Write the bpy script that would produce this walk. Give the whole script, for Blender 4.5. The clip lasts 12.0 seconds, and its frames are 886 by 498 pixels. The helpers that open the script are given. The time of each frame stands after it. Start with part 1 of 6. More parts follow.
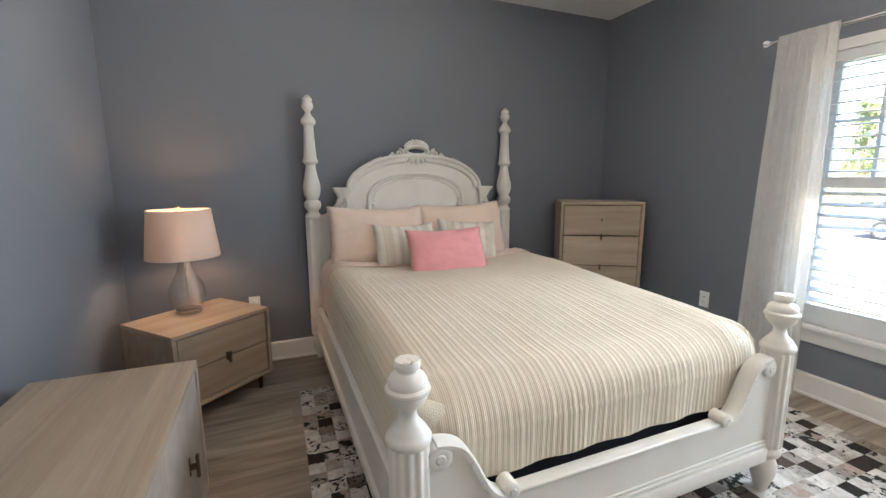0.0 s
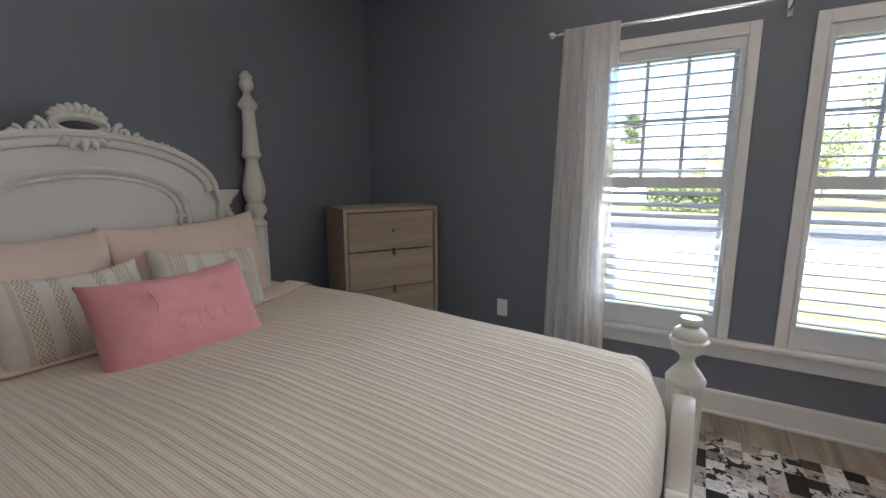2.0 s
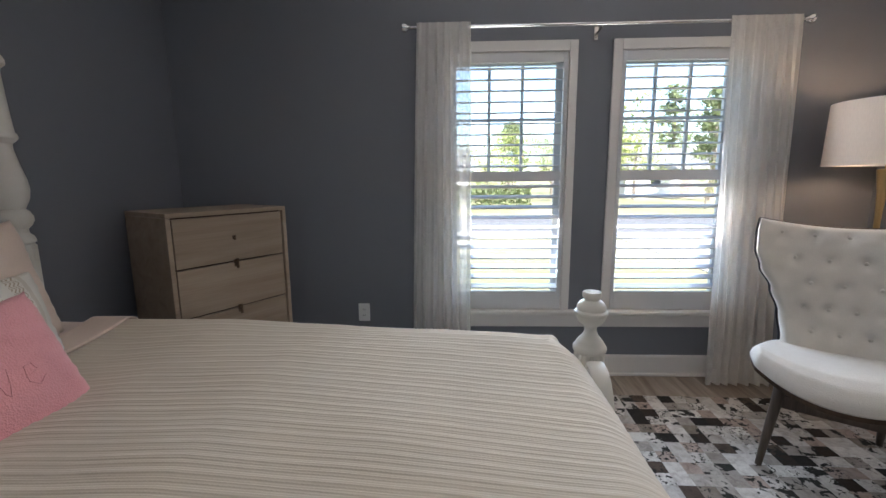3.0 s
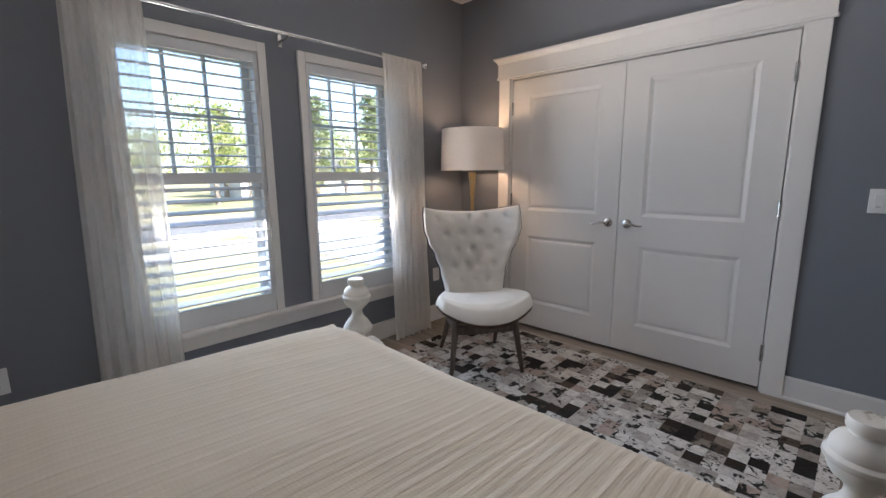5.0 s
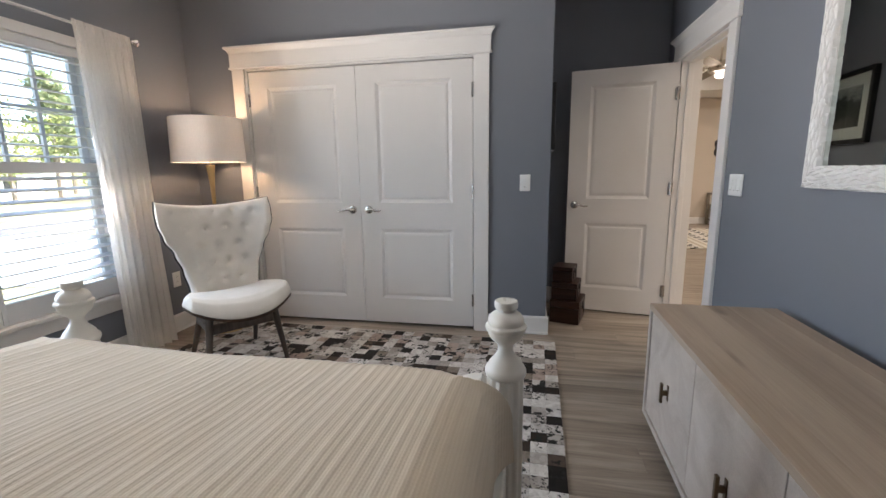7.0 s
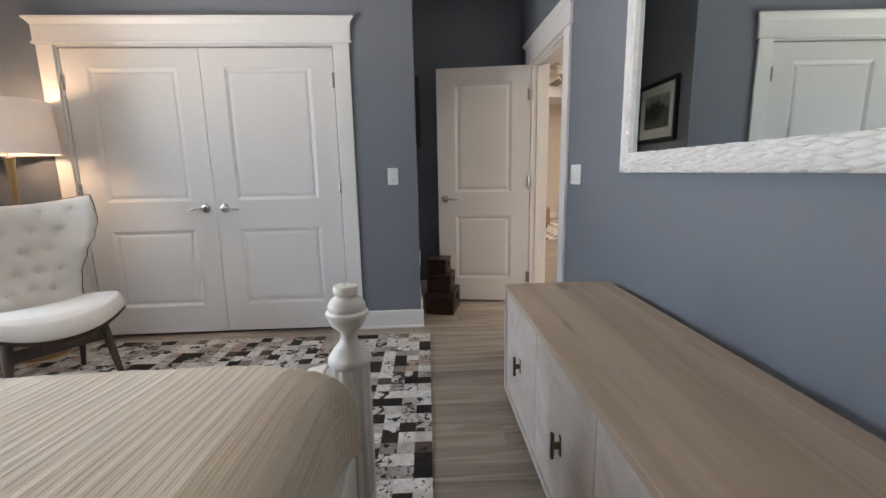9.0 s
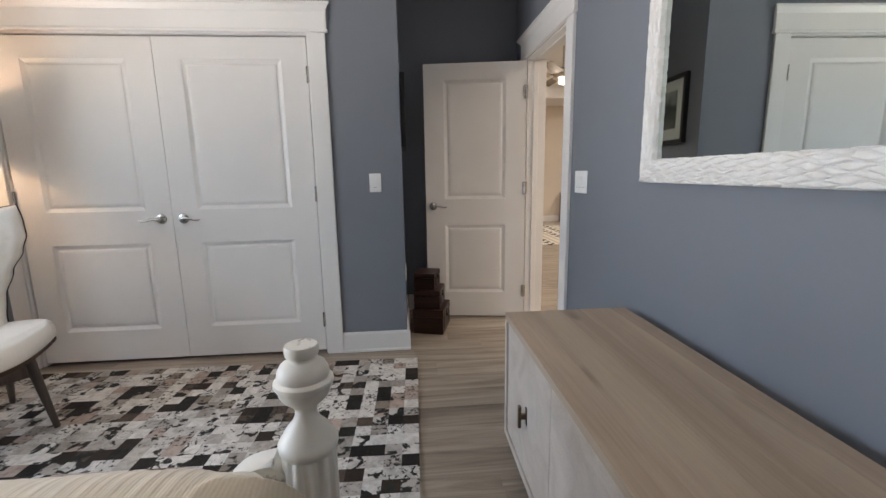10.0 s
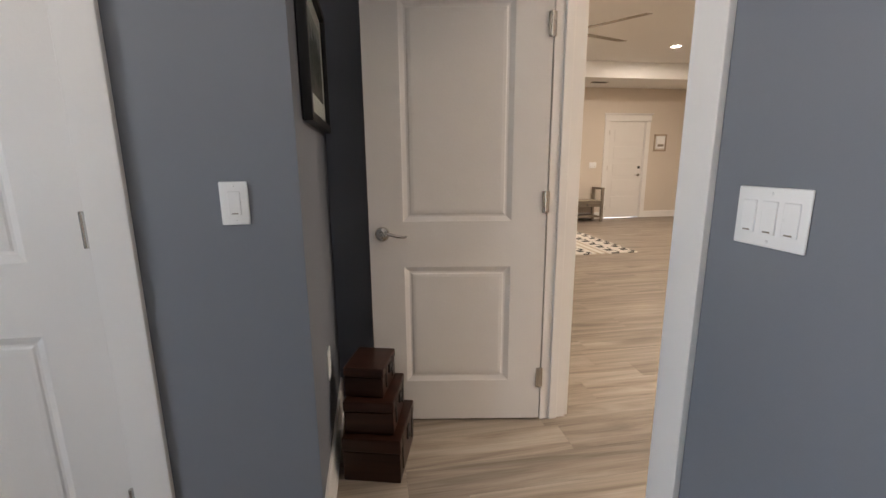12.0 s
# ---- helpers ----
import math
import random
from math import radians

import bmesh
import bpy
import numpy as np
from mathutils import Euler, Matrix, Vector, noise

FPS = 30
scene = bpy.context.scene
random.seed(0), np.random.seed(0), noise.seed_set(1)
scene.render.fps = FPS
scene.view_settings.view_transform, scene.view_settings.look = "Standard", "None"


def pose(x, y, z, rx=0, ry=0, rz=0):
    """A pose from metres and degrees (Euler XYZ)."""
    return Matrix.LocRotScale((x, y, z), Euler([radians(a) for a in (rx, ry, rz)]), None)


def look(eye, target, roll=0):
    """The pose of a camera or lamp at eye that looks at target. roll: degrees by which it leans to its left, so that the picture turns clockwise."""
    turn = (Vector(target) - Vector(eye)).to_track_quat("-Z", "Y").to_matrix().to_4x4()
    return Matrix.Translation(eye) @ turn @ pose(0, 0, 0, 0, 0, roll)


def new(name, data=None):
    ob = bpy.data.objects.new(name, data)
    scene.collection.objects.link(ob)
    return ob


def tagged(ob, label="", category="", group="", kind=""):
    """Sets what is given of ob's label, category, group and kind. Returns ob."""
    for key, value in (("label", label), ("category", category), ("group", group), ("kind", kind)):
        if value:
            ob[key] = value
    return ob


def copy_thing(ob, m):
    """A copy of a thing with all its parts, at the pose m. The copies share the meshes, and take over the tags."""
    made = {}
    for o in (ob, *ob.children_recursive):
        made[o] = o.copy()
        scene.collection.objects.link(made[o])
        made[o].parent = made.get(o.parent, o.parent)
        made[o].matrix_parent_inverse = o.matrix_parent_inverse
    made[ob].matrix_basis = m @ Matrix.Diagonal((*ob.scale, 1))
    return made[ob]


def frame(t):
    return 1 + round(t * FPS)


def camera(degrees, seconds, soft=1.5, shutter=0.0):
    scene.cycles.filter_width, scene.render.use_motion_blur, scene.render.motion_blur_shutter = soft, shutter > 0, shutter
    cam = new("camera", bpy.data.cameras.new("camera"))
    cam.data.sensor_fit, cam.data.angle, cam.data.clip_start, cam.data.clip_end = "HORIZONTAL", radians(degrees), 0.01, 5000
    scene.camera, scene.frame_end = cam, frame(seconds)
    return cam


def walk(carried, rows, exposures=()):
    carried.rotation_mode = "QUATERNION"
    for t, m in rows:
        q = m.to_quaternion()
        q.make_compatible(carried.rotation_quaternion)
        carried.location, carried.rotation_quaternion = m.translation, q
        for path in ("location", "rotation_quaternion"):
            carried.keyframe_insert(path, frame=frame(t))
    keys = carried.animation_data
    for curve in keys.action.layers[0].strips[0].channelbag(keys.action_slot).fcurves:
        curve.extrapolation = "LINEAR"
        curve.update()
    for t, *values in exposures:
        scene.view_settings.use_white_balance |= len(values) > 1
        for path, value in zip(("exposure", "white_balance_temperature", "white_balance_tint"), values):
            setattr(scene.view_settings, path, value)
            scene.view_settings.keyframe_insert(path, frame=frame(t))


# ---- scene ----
cam = camera(92.2, 12.0)
PATH = [
    (0, (0.22, 0.991, 1.33), (0.975, 2.815, 1.005), -0.3),
    (0.5, (0.352, 1.246, 1.322), (1.272, 2.993, 1.0), -0.2),
    (1, (0.431, 1.53, 1.321), (1.534, 3.167, 1.0), -0.2),
    (1.5, (0.467, 1.808, 1.32), (1.87, 3.197, 0.997), -0.2),
    (2, (0.518, 2.026, 1.334), (2.225, 3.013, 0.999), -0.2),
    (2.5, (0.523, 2.246, 1.314), (2.424, 2.77, 0.981), -0.2),
    (2.7, (0.532, 2.333, 1.301), (2.474, 2.677, 0.969), -0.3),
    (4.3, (0.615, 2.986, 1.276), (2.334, 2.02, 0.942), -0.8),
    (4.5, (0.624, 2.98, 1.3), (2.253, 1.873, 0.953), -0.5),
    (5, (0.605, 3.022, 1.309), (1.964, 1.596, 0.961), -0.6),
    (5.5, (0.604, 3.11, 1.308), (1.647, 1.443, 0.945), -0.5),
    (6, (0.57, 3.171, 1.263), (1.38, 1.377, 0.907), -0.7),
    (6.5, (0.511, 3.198, 1.254), (1.081, 1.315, 0.894), -0.7),
    (7, (0.476, 3.209, 1.245), (0.862, 1.28, 0.886), -0.8),
    (7.5, (0.436, 3.209, 1.226), (0.66, 1.254, 0.868), -0.9),
    (7.7, (0.438, 3.202, 1.211), (0.588, 1.239, 0.857), -0.8),
    (9.3, (0.309, 3.139, 1.176), (0.173, 1.175, 0.822), -1.2),
    (9.5, (0.328, 3.093, 1.177), (0.176, 1.13, 0.825), -1.2),
    (10, (0.311, 2.837, 1.207), (0.141, 0.875, 0.857), -1.0),
    (10.5, (0.253, 2.512, 1.217), (0.075, 0.552, 0.864), -1.0),
    (11, (0.251, 2.134, 1.249), (0.05, 0.178, 0.882), -0.7),
    (11.5, (0.189, 1.723, 1.269), (-0.024, -0.229, 0.887), -0.7),
    (12, (0.129, 1.269, 1.263), (-0.198, -0.663, 0.859), -0.5),
]
EXPOSURES = [(0.0, 4.4, 6350, 11), (0.5, 4.3, 6300, 11), (1.0, 4.3, 6250, 11), (1.5, 4.15, 6200, 12), (2.0, 3.5, 6100, 14), (2.7, 3.35, 6050, 14), (5.0, 3.3, 6050, 15),
             (6.0, 3.2, 6200, 15), (6.5, 3.2, 6250, 15), (7.0, 3.75, 6300, 14), (7.7, 3.75, 6250, 14), (9.5, 3.9, 6200, 13), (11.0, 3.75, 6450, 14), (11.5, 3.72, 6500, 14), (12.0, 3.9, 6550, 15)]
walk(cam, [(t, look(eye, target, roll)) for t, eye, target, roll in PATH], EXPOSURES)

# ---- world, sun, lamps ----
world = bpy.data.worlds.new("sky")
scene.world = world
world.use_nodes = True
wt = world.node_tree
sky = wt.nodes.new("ShaderNodeTexSky")
sky.sky_type, sky.sun_disc = "NISHITA", False
sky.sun_elevation, sky.sun_rotation = radians(48), radians(-75)
wt.links.new(sky.outputs[0], wt.nodes["Background"].inputs[0])
wt.nodes["Background"].inputs[1].default_value = 0.055


def lamp(name, kind, m, power, colour, size=0.1, strip=None, spread=72):
    d = bpy.data.lights.new(name, kind)
    d.energy, d.color = power, colour
    if kind == "SUN":
        d.angle = radians(0.6)
    elif kind == "AREA":
        d.shape, d.size = "DISK", size
        if strip:
            d.shape, d.size, d.size_y = "RECTANGLE", strip[0], strip[1]
            d.spread = radians(spread)
    else:
        d.shadow_soft_size = size
    ob = new(name, d)
    ob.matrix_world = m
    return ob


lamp("sun", "SUN", look((-12, -4, 14), (0, 0, 0)), 2.6, (1.0, 0.94, 0.84))
lamp("table_lamp_bulb", "POINT", pose(-0.25, 3.885, 1.0), 0.42, (1.0, 0.62, 0.34), 0.035)
lamp("floor_lamp_bulb", "POINT", pose(2.86, 0.30, 1.5), 0.75, (1.0, 0.66, 0.38), 0.035)
lamp("fan_bulb", "POINT", pose(-1.73, -2.69, 2.25), 0.35, (1.0, 0.84, 0.66), 0.09)
# one recessed light is real; the rest are added to brighten hall and door
for lx, ly, watts in [(-4.7, -5.2, 3.0), (-4.7, -2.2, 3.0), (-2.0, -6.2, 3.0), (-2.4, -0.6, 2.2), (-2.2, 1.3, 0.5), (-3.1, 1.55, 2.2), (-4.4, 1.55, 7.6)]:
    lamp("recessed_and_added_bulb", "AREA", look((lx, ly, 2.985), (lx, ly, 0)), watts, (1.0, 0.88, 0.73), 0.14)

# daylight at the two window openings: the sky's light falling in, and the sunlit ground's light rising to the ceiling
for y in (1.25, 2.12):
    lamp("skylight", "AREA", look((3.15, y, 1.28), (2.15, y, 1.02)), 0.98, (0.74, 0.875, 1.0), strip=(0.54, 1.3), spread=122)
    lamp("ground_light", "AREA", look((3.15, y, 0.90), (3.15 - 0.70, y, 0.90 + 0.71)), 1.75, (1.0, 0.925, 0.83), strip=(0.54, 0.3), spread=100)

# ---- materials ----


def material(name):
    m = bpy.data.materials.new(name)
    m.use_nodes = True
    return m, m.node_tree, m.node_tree.nodes["Principled BSDF"]


def node(t, kind, operation="", data_type="", blend_type="", bands_direction=""):
    n = t.nodes.new(kind)
    if operation:
        n.operation = operation
    if data_type:
        n.data_type = data_type
    if blend_type:
        n.blend_type = blend_type
    if bands_direction:
        n.bands_direction = bands_direction
    return n


def mapped(t, scale=(1, 1, 1), shuffle=True):
    """Object coordinates, scaled, moved by a number that differs from object to object."""
    co = node(t, "ShaderNodeTexCoord")
    mp = node(t, "ShaderNodeMapping")
    mp.inputs["Scale"].default_value = scale
    t.links.new(co.outputs["Object"], mp.inputs["Vector"])
    if not shuffle:
        return mp.outputs[0]
    info = node(t, "ShaderNodeObjectInfo")
    mul = node(t, "ShaderNodeMath", operation="MULTIPLY")
    mul.inputs[1].default_value = 37.0
    t.links.new(info.outputs["Random"], mul.inputs[0])
    add = node(t, "ShaderNodeVectorMath", operation="ADD")
    t.links.new(mp.outputs[0], add.inputs[0])
    t.links.new(mul.outputs[0], add.inputs[1])
    return add.outputs[0]


def noise_tex(t, vec, scale, detail=4.0, rough=0.55, distort=0.0):
    n = node(t, "ShaderNodeTexNoise")
    n.inputs["Scale"].default_value, n.inputs["Detail"].default_value = scale, detail
    n.inputs["Roughness"].default_value, n.inputs["Distortion"].default_value = rough, distort
    t.links.new(vec, n.inputs["Vector"])
    return n.outputs["Fac"]


def ramp(t, fac, stops, constant=False):
    r = node(t, "ShaderNodeValToRGB")
    if constant:
        r.color_ramp.interpolation = "CONSTANT"
    e = r.color_ramp.elements
    while len(e) < len(stops):
        e.new(0.5)
    for el, (p, c) in zip(e, stops):
        el.position, el.color = p, (*c, 1)
    t.links.new(fac, r.inputs[0])
    return r.outputs[0]


def mixed(t, fac, a, b, mode="MIX"):
    m = node(t, "ShaderNodeMix", data_type="RGBA", blend_type=mode)
    for sock, v in ((m.inputs[0], fac), (m.inputs[6], a), (m.inputs[7], b)):
        if isinstance(v, bpy.types.NodeSocket):
            t.links.new(v, sock)
        elif isinstance(v, tuple):
            sock.default_value = (*v, 1)
        else:
            sock.default_value = v
    return m.outputs[2]


def bumped(t, bsdf, height, strength, distance=0.01):
    b = node(t, "ShaderNodeBump")
    b.inputs["Strength"].default_value, b.inputs["Distance"].default_value = strength, distance
    t.links.new(height, b.inputs["Height"])
    t.links.new(b.outputs[0], bsdf.inputs["Normal"])


def scaled(c, k):
    return tuple(min(1.0, v * k) for v in c)


def plain(name, colour, rough=0.5, metal=0.0, vary=0.06, fine=60.0, coarse=2.5, bump=0.05, shuffle=True):
    """A painted, cast or woven surface: colour that drifts at two scales, and a fine relief."""
    m, t, b = material(name)
    vec = mapped(t, shuffle=shuffle)
    big, small = noise_tex(t, vec, coarse, 3), noise_tex(t, vec, fine, 4)
    c = ramp(t, big, [(0.3, scaled(colour, 1 - vary)), (0.7, scaled(colour, 1 + vary))])
    c = mixed(t, 0.25, c, ramp(t, small, [(0.3, scaled(colour, 1 - vary)), (0.7, scaled(colour, 1 + vary))]))
    t.links.new(c, b.inputs["Base Color"])
    b.inputs["Metallic"].default_value = metal
    rr = ramp(t, small, [(0.2, (rough * 0.85,) * 3), (0.8, (min(1, rough * 1.15),) * 3)])
    t.links.new(rr, b.inputs["Roughness"])
    if bump:
        bumped(t, b, small, bump, 0.004)
    return m


def wood(name, dark, mid, light, along=0, rough=0.45, grain=14.0, knots=0.0, bump=0.12, spread=0.25):
    """Timber with the grain along one axis of the object; each object has its own cut and tone."""
    m, t, b = material(name)
    s = [grain, grain, grain]
    s[along] = grain * 0.07
    vec = mapped(t, tuple(s))
    figure = noise_tex(t, vec, 1.0, 6, 0.6, 1.2)
    s2 = [170.0, 170.0, 170.0]
    s2[along] = 4.0
    pores = noise_tex(t, mapped(t, tuple(s2)), 1.0, 2)
    c = ramp(t, figure, [(0.28, dark), (0.5, mid), (0.72, light)])
    c = mixed(t, 0.13, c, ramp(t, pores, [(0.35, scaled(dark, 0.8)), (0.6, light)]))
    info = node(t, "ShaderNodeObjectInfo")
    tone = ramp(t, info.outputs["Random"], [(0.0, (1 - spread,) * 3), (1.0, (1.0, 1.0, 1.0))])
    c = mixed(t, 1.0, c, tone, "MULTIPLY")
    if knots:
        kv = [5.0, 5.0, 5.0]
        kv[along] = 1.6
        k = noise_tex(t, mapped(t, tuple(kv)), 1.0, 2, 0.4, 0.3)
        c = mixed(t, ramp(t, k, [(0.70, (0, 0, 0)), (0.78, (knots,) * 3)]), c, scaled(dark, 0.45))
    t.links.new(c, b.inputs["Base Color"])
    b.inputs["Roughness"].default_value = rough
    b.inputs["Specular IOR Level"].default_value = 0.3
    bumped(t, b, pores, bump, 0.002)
    return m


def fabric(name, colour, rough=0.95, weave=900.0, vary=0.07, bump=0.35, sheen=0.2):
    m, t, b = material(name)
    vec = mapped(t)
    big = noise_tex(t, vec, 5.0, 3)
    th = node(t, "ShaderNodeTexVoronoi")
    th.inputs["Scale"].default_value = weave * 0.35
    t.links.new(vec, th.inputs["Vector"])
    c = ramp(t, big, [(0.3, scaled(colour, 1 - vary)), (0.7, scaled(colour, 1 + vary))])
    c = mixed(t, 0.3, c, ramp(t, th.outputs["Distance"], [(0.0, scaled(colour, 1.1)), (0.8, scaled(colour, 0.8))]))
    t.links.new(c, b.inputs["Base Color"])
    b.inputs["Roughness"].default_value = rough
    b.inputs["Sheen Weight"].default_value = sheen
    mx = node(t, "ShaderNodeMath", operation="ADD")
    t.links.new(th.outputs["Distance"], mx.inputs[0])
    t.links.new(noise_tex(t, vec, 14.0, 3), mx.inputs[1])
    bumped(t, b, mx.outputs[0], bump, 0.004)
    return m


WALL = plain("blue_grey_wall_paint", (0.180, 0.193, 0.222), 0.62, vary=0.03, fine=220.0, coarse=0.8, bump=0.12, shuffle=False)
BEIGE = plain("beige_wall_paint", (0.62, 0.55, 0.47), 0.7, vary=0.03, fine=220.0, coarse=0.8, bump=0.1, shuffle=False)
CEIL = plain("ceiling_paint", (0.78, 0.77, 0.75), 0.8, vary=0.02, fine=160.0, coarse=0.7, bump=0.25, shuffle=False)
TRIM = plain("white_trim_paint", (0.76, 0.742, 0.718), 0.38, vary=0.02, fine=90.0, coarse=1.5, bump=0.06)
DOORP = plain("white_door_paint", (0.73, 0.708, 0.682), 0.4, vary=0.02, fine=120.0, coarse=1.2, bump=0.1)
PLASTIC = plain("white_switch_plastic", (0.82, 0.82, 0.81), 0.3, vary=0.01, bump=0.0)
NICKEL = plain("brushed_nickel", (0.55, 0.53, 0.5), 0.25, 1.0, vary=0.04, bump=0.02)
CHROME = plain("chrome", (0.72, 0.72, 0.72), 0.12, 1.0, vary=0.02, bump=0.0)
BRONZE = plain("aged_bronze", (0.14, 0.095, 0.06), 0.38, 0.8, vary=0.12, bump=0.05)
BRASS = plain("brushed_brass", (0.55, 0.39, 0.19), 0.32, 1.0, vary=0.06, bump=0.03)
BLACK = plain("black_fabric", (0.012, 0.011, 0.016), 0.9, vary=0.1, bump=0.1)
BLACKPAINT = plain("black_paint", (0.012, 0.012, 0.012), 0.4, vary=0.1, bump=0.05)
OAKX = wood("whitewashed_oak_drawers", (0.31, 0.235, 0.17), (0.40, 0.315, 0.235), (0.47, 0.38, 0.29), 0, 0.55, 9.0, 0.0, 0.15, 0.12)
OAKDOOR = wood("limed_oak_doors", (0.39, 0.33, 0.28), (0.47, 0.41, 0.36), (0.55, 0.49, 0.44), 1, 0.5, 6.0, 0.0, 0.15, 0.06)
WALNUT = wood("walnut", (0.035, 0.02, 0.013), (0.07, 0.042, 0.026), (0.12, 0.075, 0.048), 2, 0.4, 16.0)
GREYLEG = wood("greyed_walnut", (0.06, 0.045, 0.036), (0.10, 0.078, 0.062), (0.16, 0.125, 0.10), 2, 0.5, 16.0)
MAHOGANY = wood("dark_mahogany", (0.012, 0.004, 0.003), (0.028, 0.010, 0.006), (0.055, 0.02, 0.011), 0, 0.3, 14.0)
GREYWOOD = wood("weathered_grey_wood", (0.16, 0.13, 0.10), (0.27, 0.23, 0.18), (0.36, 0.31, 0.25), 0, 0.6, 12.0)
PLANK = wood("grey_brown_vinyl_plank", (0.15, 0.118, 0.090), (0.30, 0.247, 0.195), (0.44, 0.375, 0.305), 0, 0.42, 13.0, 0.45, 0.16, 0.18)
BLUSH = fabric("blush_cotton", (0.76, 0.60, 0.49))
BLUSHSHEET = fabric("pale_blush_sheet", (0.75, 0.60, 0.53), bump=0.15)
PINK = fabric("rose_pink_linen", (0.74, 0.32, 0.32), weave=700.0)
CREAM = fabric("cream_cotton", (0.72, 0.66, 0.55), weave=700.0)
LINEN = fabric("off_white_linen", (0.70, 0.66, 0.60), weave=800.0)
TANLEATHER = plain("tan_leather", (0.34, 0.19, 0.09), 0.5, vary=0.1)


def distressed(name, edges):
    """Off-white paint, rubbed through to brown on edges and in spots."""
    m, t, b = material(name)
    vec = mapped(t)
    base = ramp(t, noise_tex(t, vec, 3.0, 3), [(0.3, (0.69, 0.66, 0.595)), (0.7, (0.76, 0.735, 0.68))])
    geo = node(t, "ShaderNodeNewGeometry")
    wear = noise_tex(t, vec, 38.0, 4, 0.65)
    mul = node(t, "ShaderNodeMath", operation="MULTIPLY")
    t.links.new(ramp(t, geo.outputs["Pointiness"], [(0.56, (0, 0, 0)), (0.66, (1, 1, 1))]), mul.inputs[0])
    t.links.new(ramp(t, wear, [(0.55, (0, 0, 0)), (0.66, (1, 1, 1))]), mul.inputs[1])
    spots = ramp(t, noise_tex(t, vec, 15.0, 5, 0.7), [(0.85, (0, 0, 0)), (0.87, (0.5, 0.5, 0.5))])
    c = mixed(t, mul.outputs[0], base, (0.24, 0.18, 0.12)) if edges else base
    c = mixed(t, spots, c, (0.33, 0.27, 0.20))
    t.links.new(c, b.inputs["Base Color"])
    b.inputs["Roughness"].default_value = 0.42
    bumped(t, b, wear, 0.12, 0.003)
    return m


def knit():
    """Cream coverlet: knitted columns along the bed, with small stitches across."""
    m, t, b = material("cream_knit")
    co = node(t, "ShaderNodeTexCoord")
    w = node(t, "ShaderNodeTexWave", bands_direction="Y")
    w.inputs["Scale"].default_value, w.inputs["Distortion"].default_value = 34.0, 1.2
    w.inputs["Detail"].default_value, w.inputs["Detail Scale"].default_value = 2.0, 6.0
    t.links.new(co.outputs["Object"], w.inputs["Vector"])
    w2 = node(t, "ShaderNodeTexWave", bands_direction="X")
    w2.inputs["Scale"].default_value, w2.inputs["Distortion"].default_value = 47.0, 0.6
    t.links.new(co.outputs["Object"], w2.inputs["Vector"])
    soft = node(t, "ShaderNodeMath", operation="MULTIPLY_ADD")
    soft.inputs[1].default_value, soft.inputs[2].default_value = 0.3, 0.7
    t.links.new(w.outputs["Fac"], soft.inputs[0])
    both = node(t, "ShaderNodeMath", operation="MULTIPLY")
    t.links.new(w2.outputs["Fac"], both.inputs[0])
    t.links.new(soft.outputs[0], both.inputs[1])
    big = noise_tex(t, co.outputs["Object"], 2.2, 4)
    c = ramp(t, big, [(0.3, (0.60, 0.51, 0.385)), (0.7, (0.66, 0.575, 0.455))])
    c = mixed(t, 0.35, c, ramp(t, both.outputs[0], [(0.0, (0.59, 0.495, 0.375)), (0.7, (0.67, 0.585, 0.475))]))
    t.links.new(c, b.inputs["Base Color"])
    b.inputs["Roughness"].default_value, b.inputs["Sheen Weight"].default_value = 0.95, 0.2
    bumped(t, b, both.outputs[0], 0.2, 0.003)
    return m


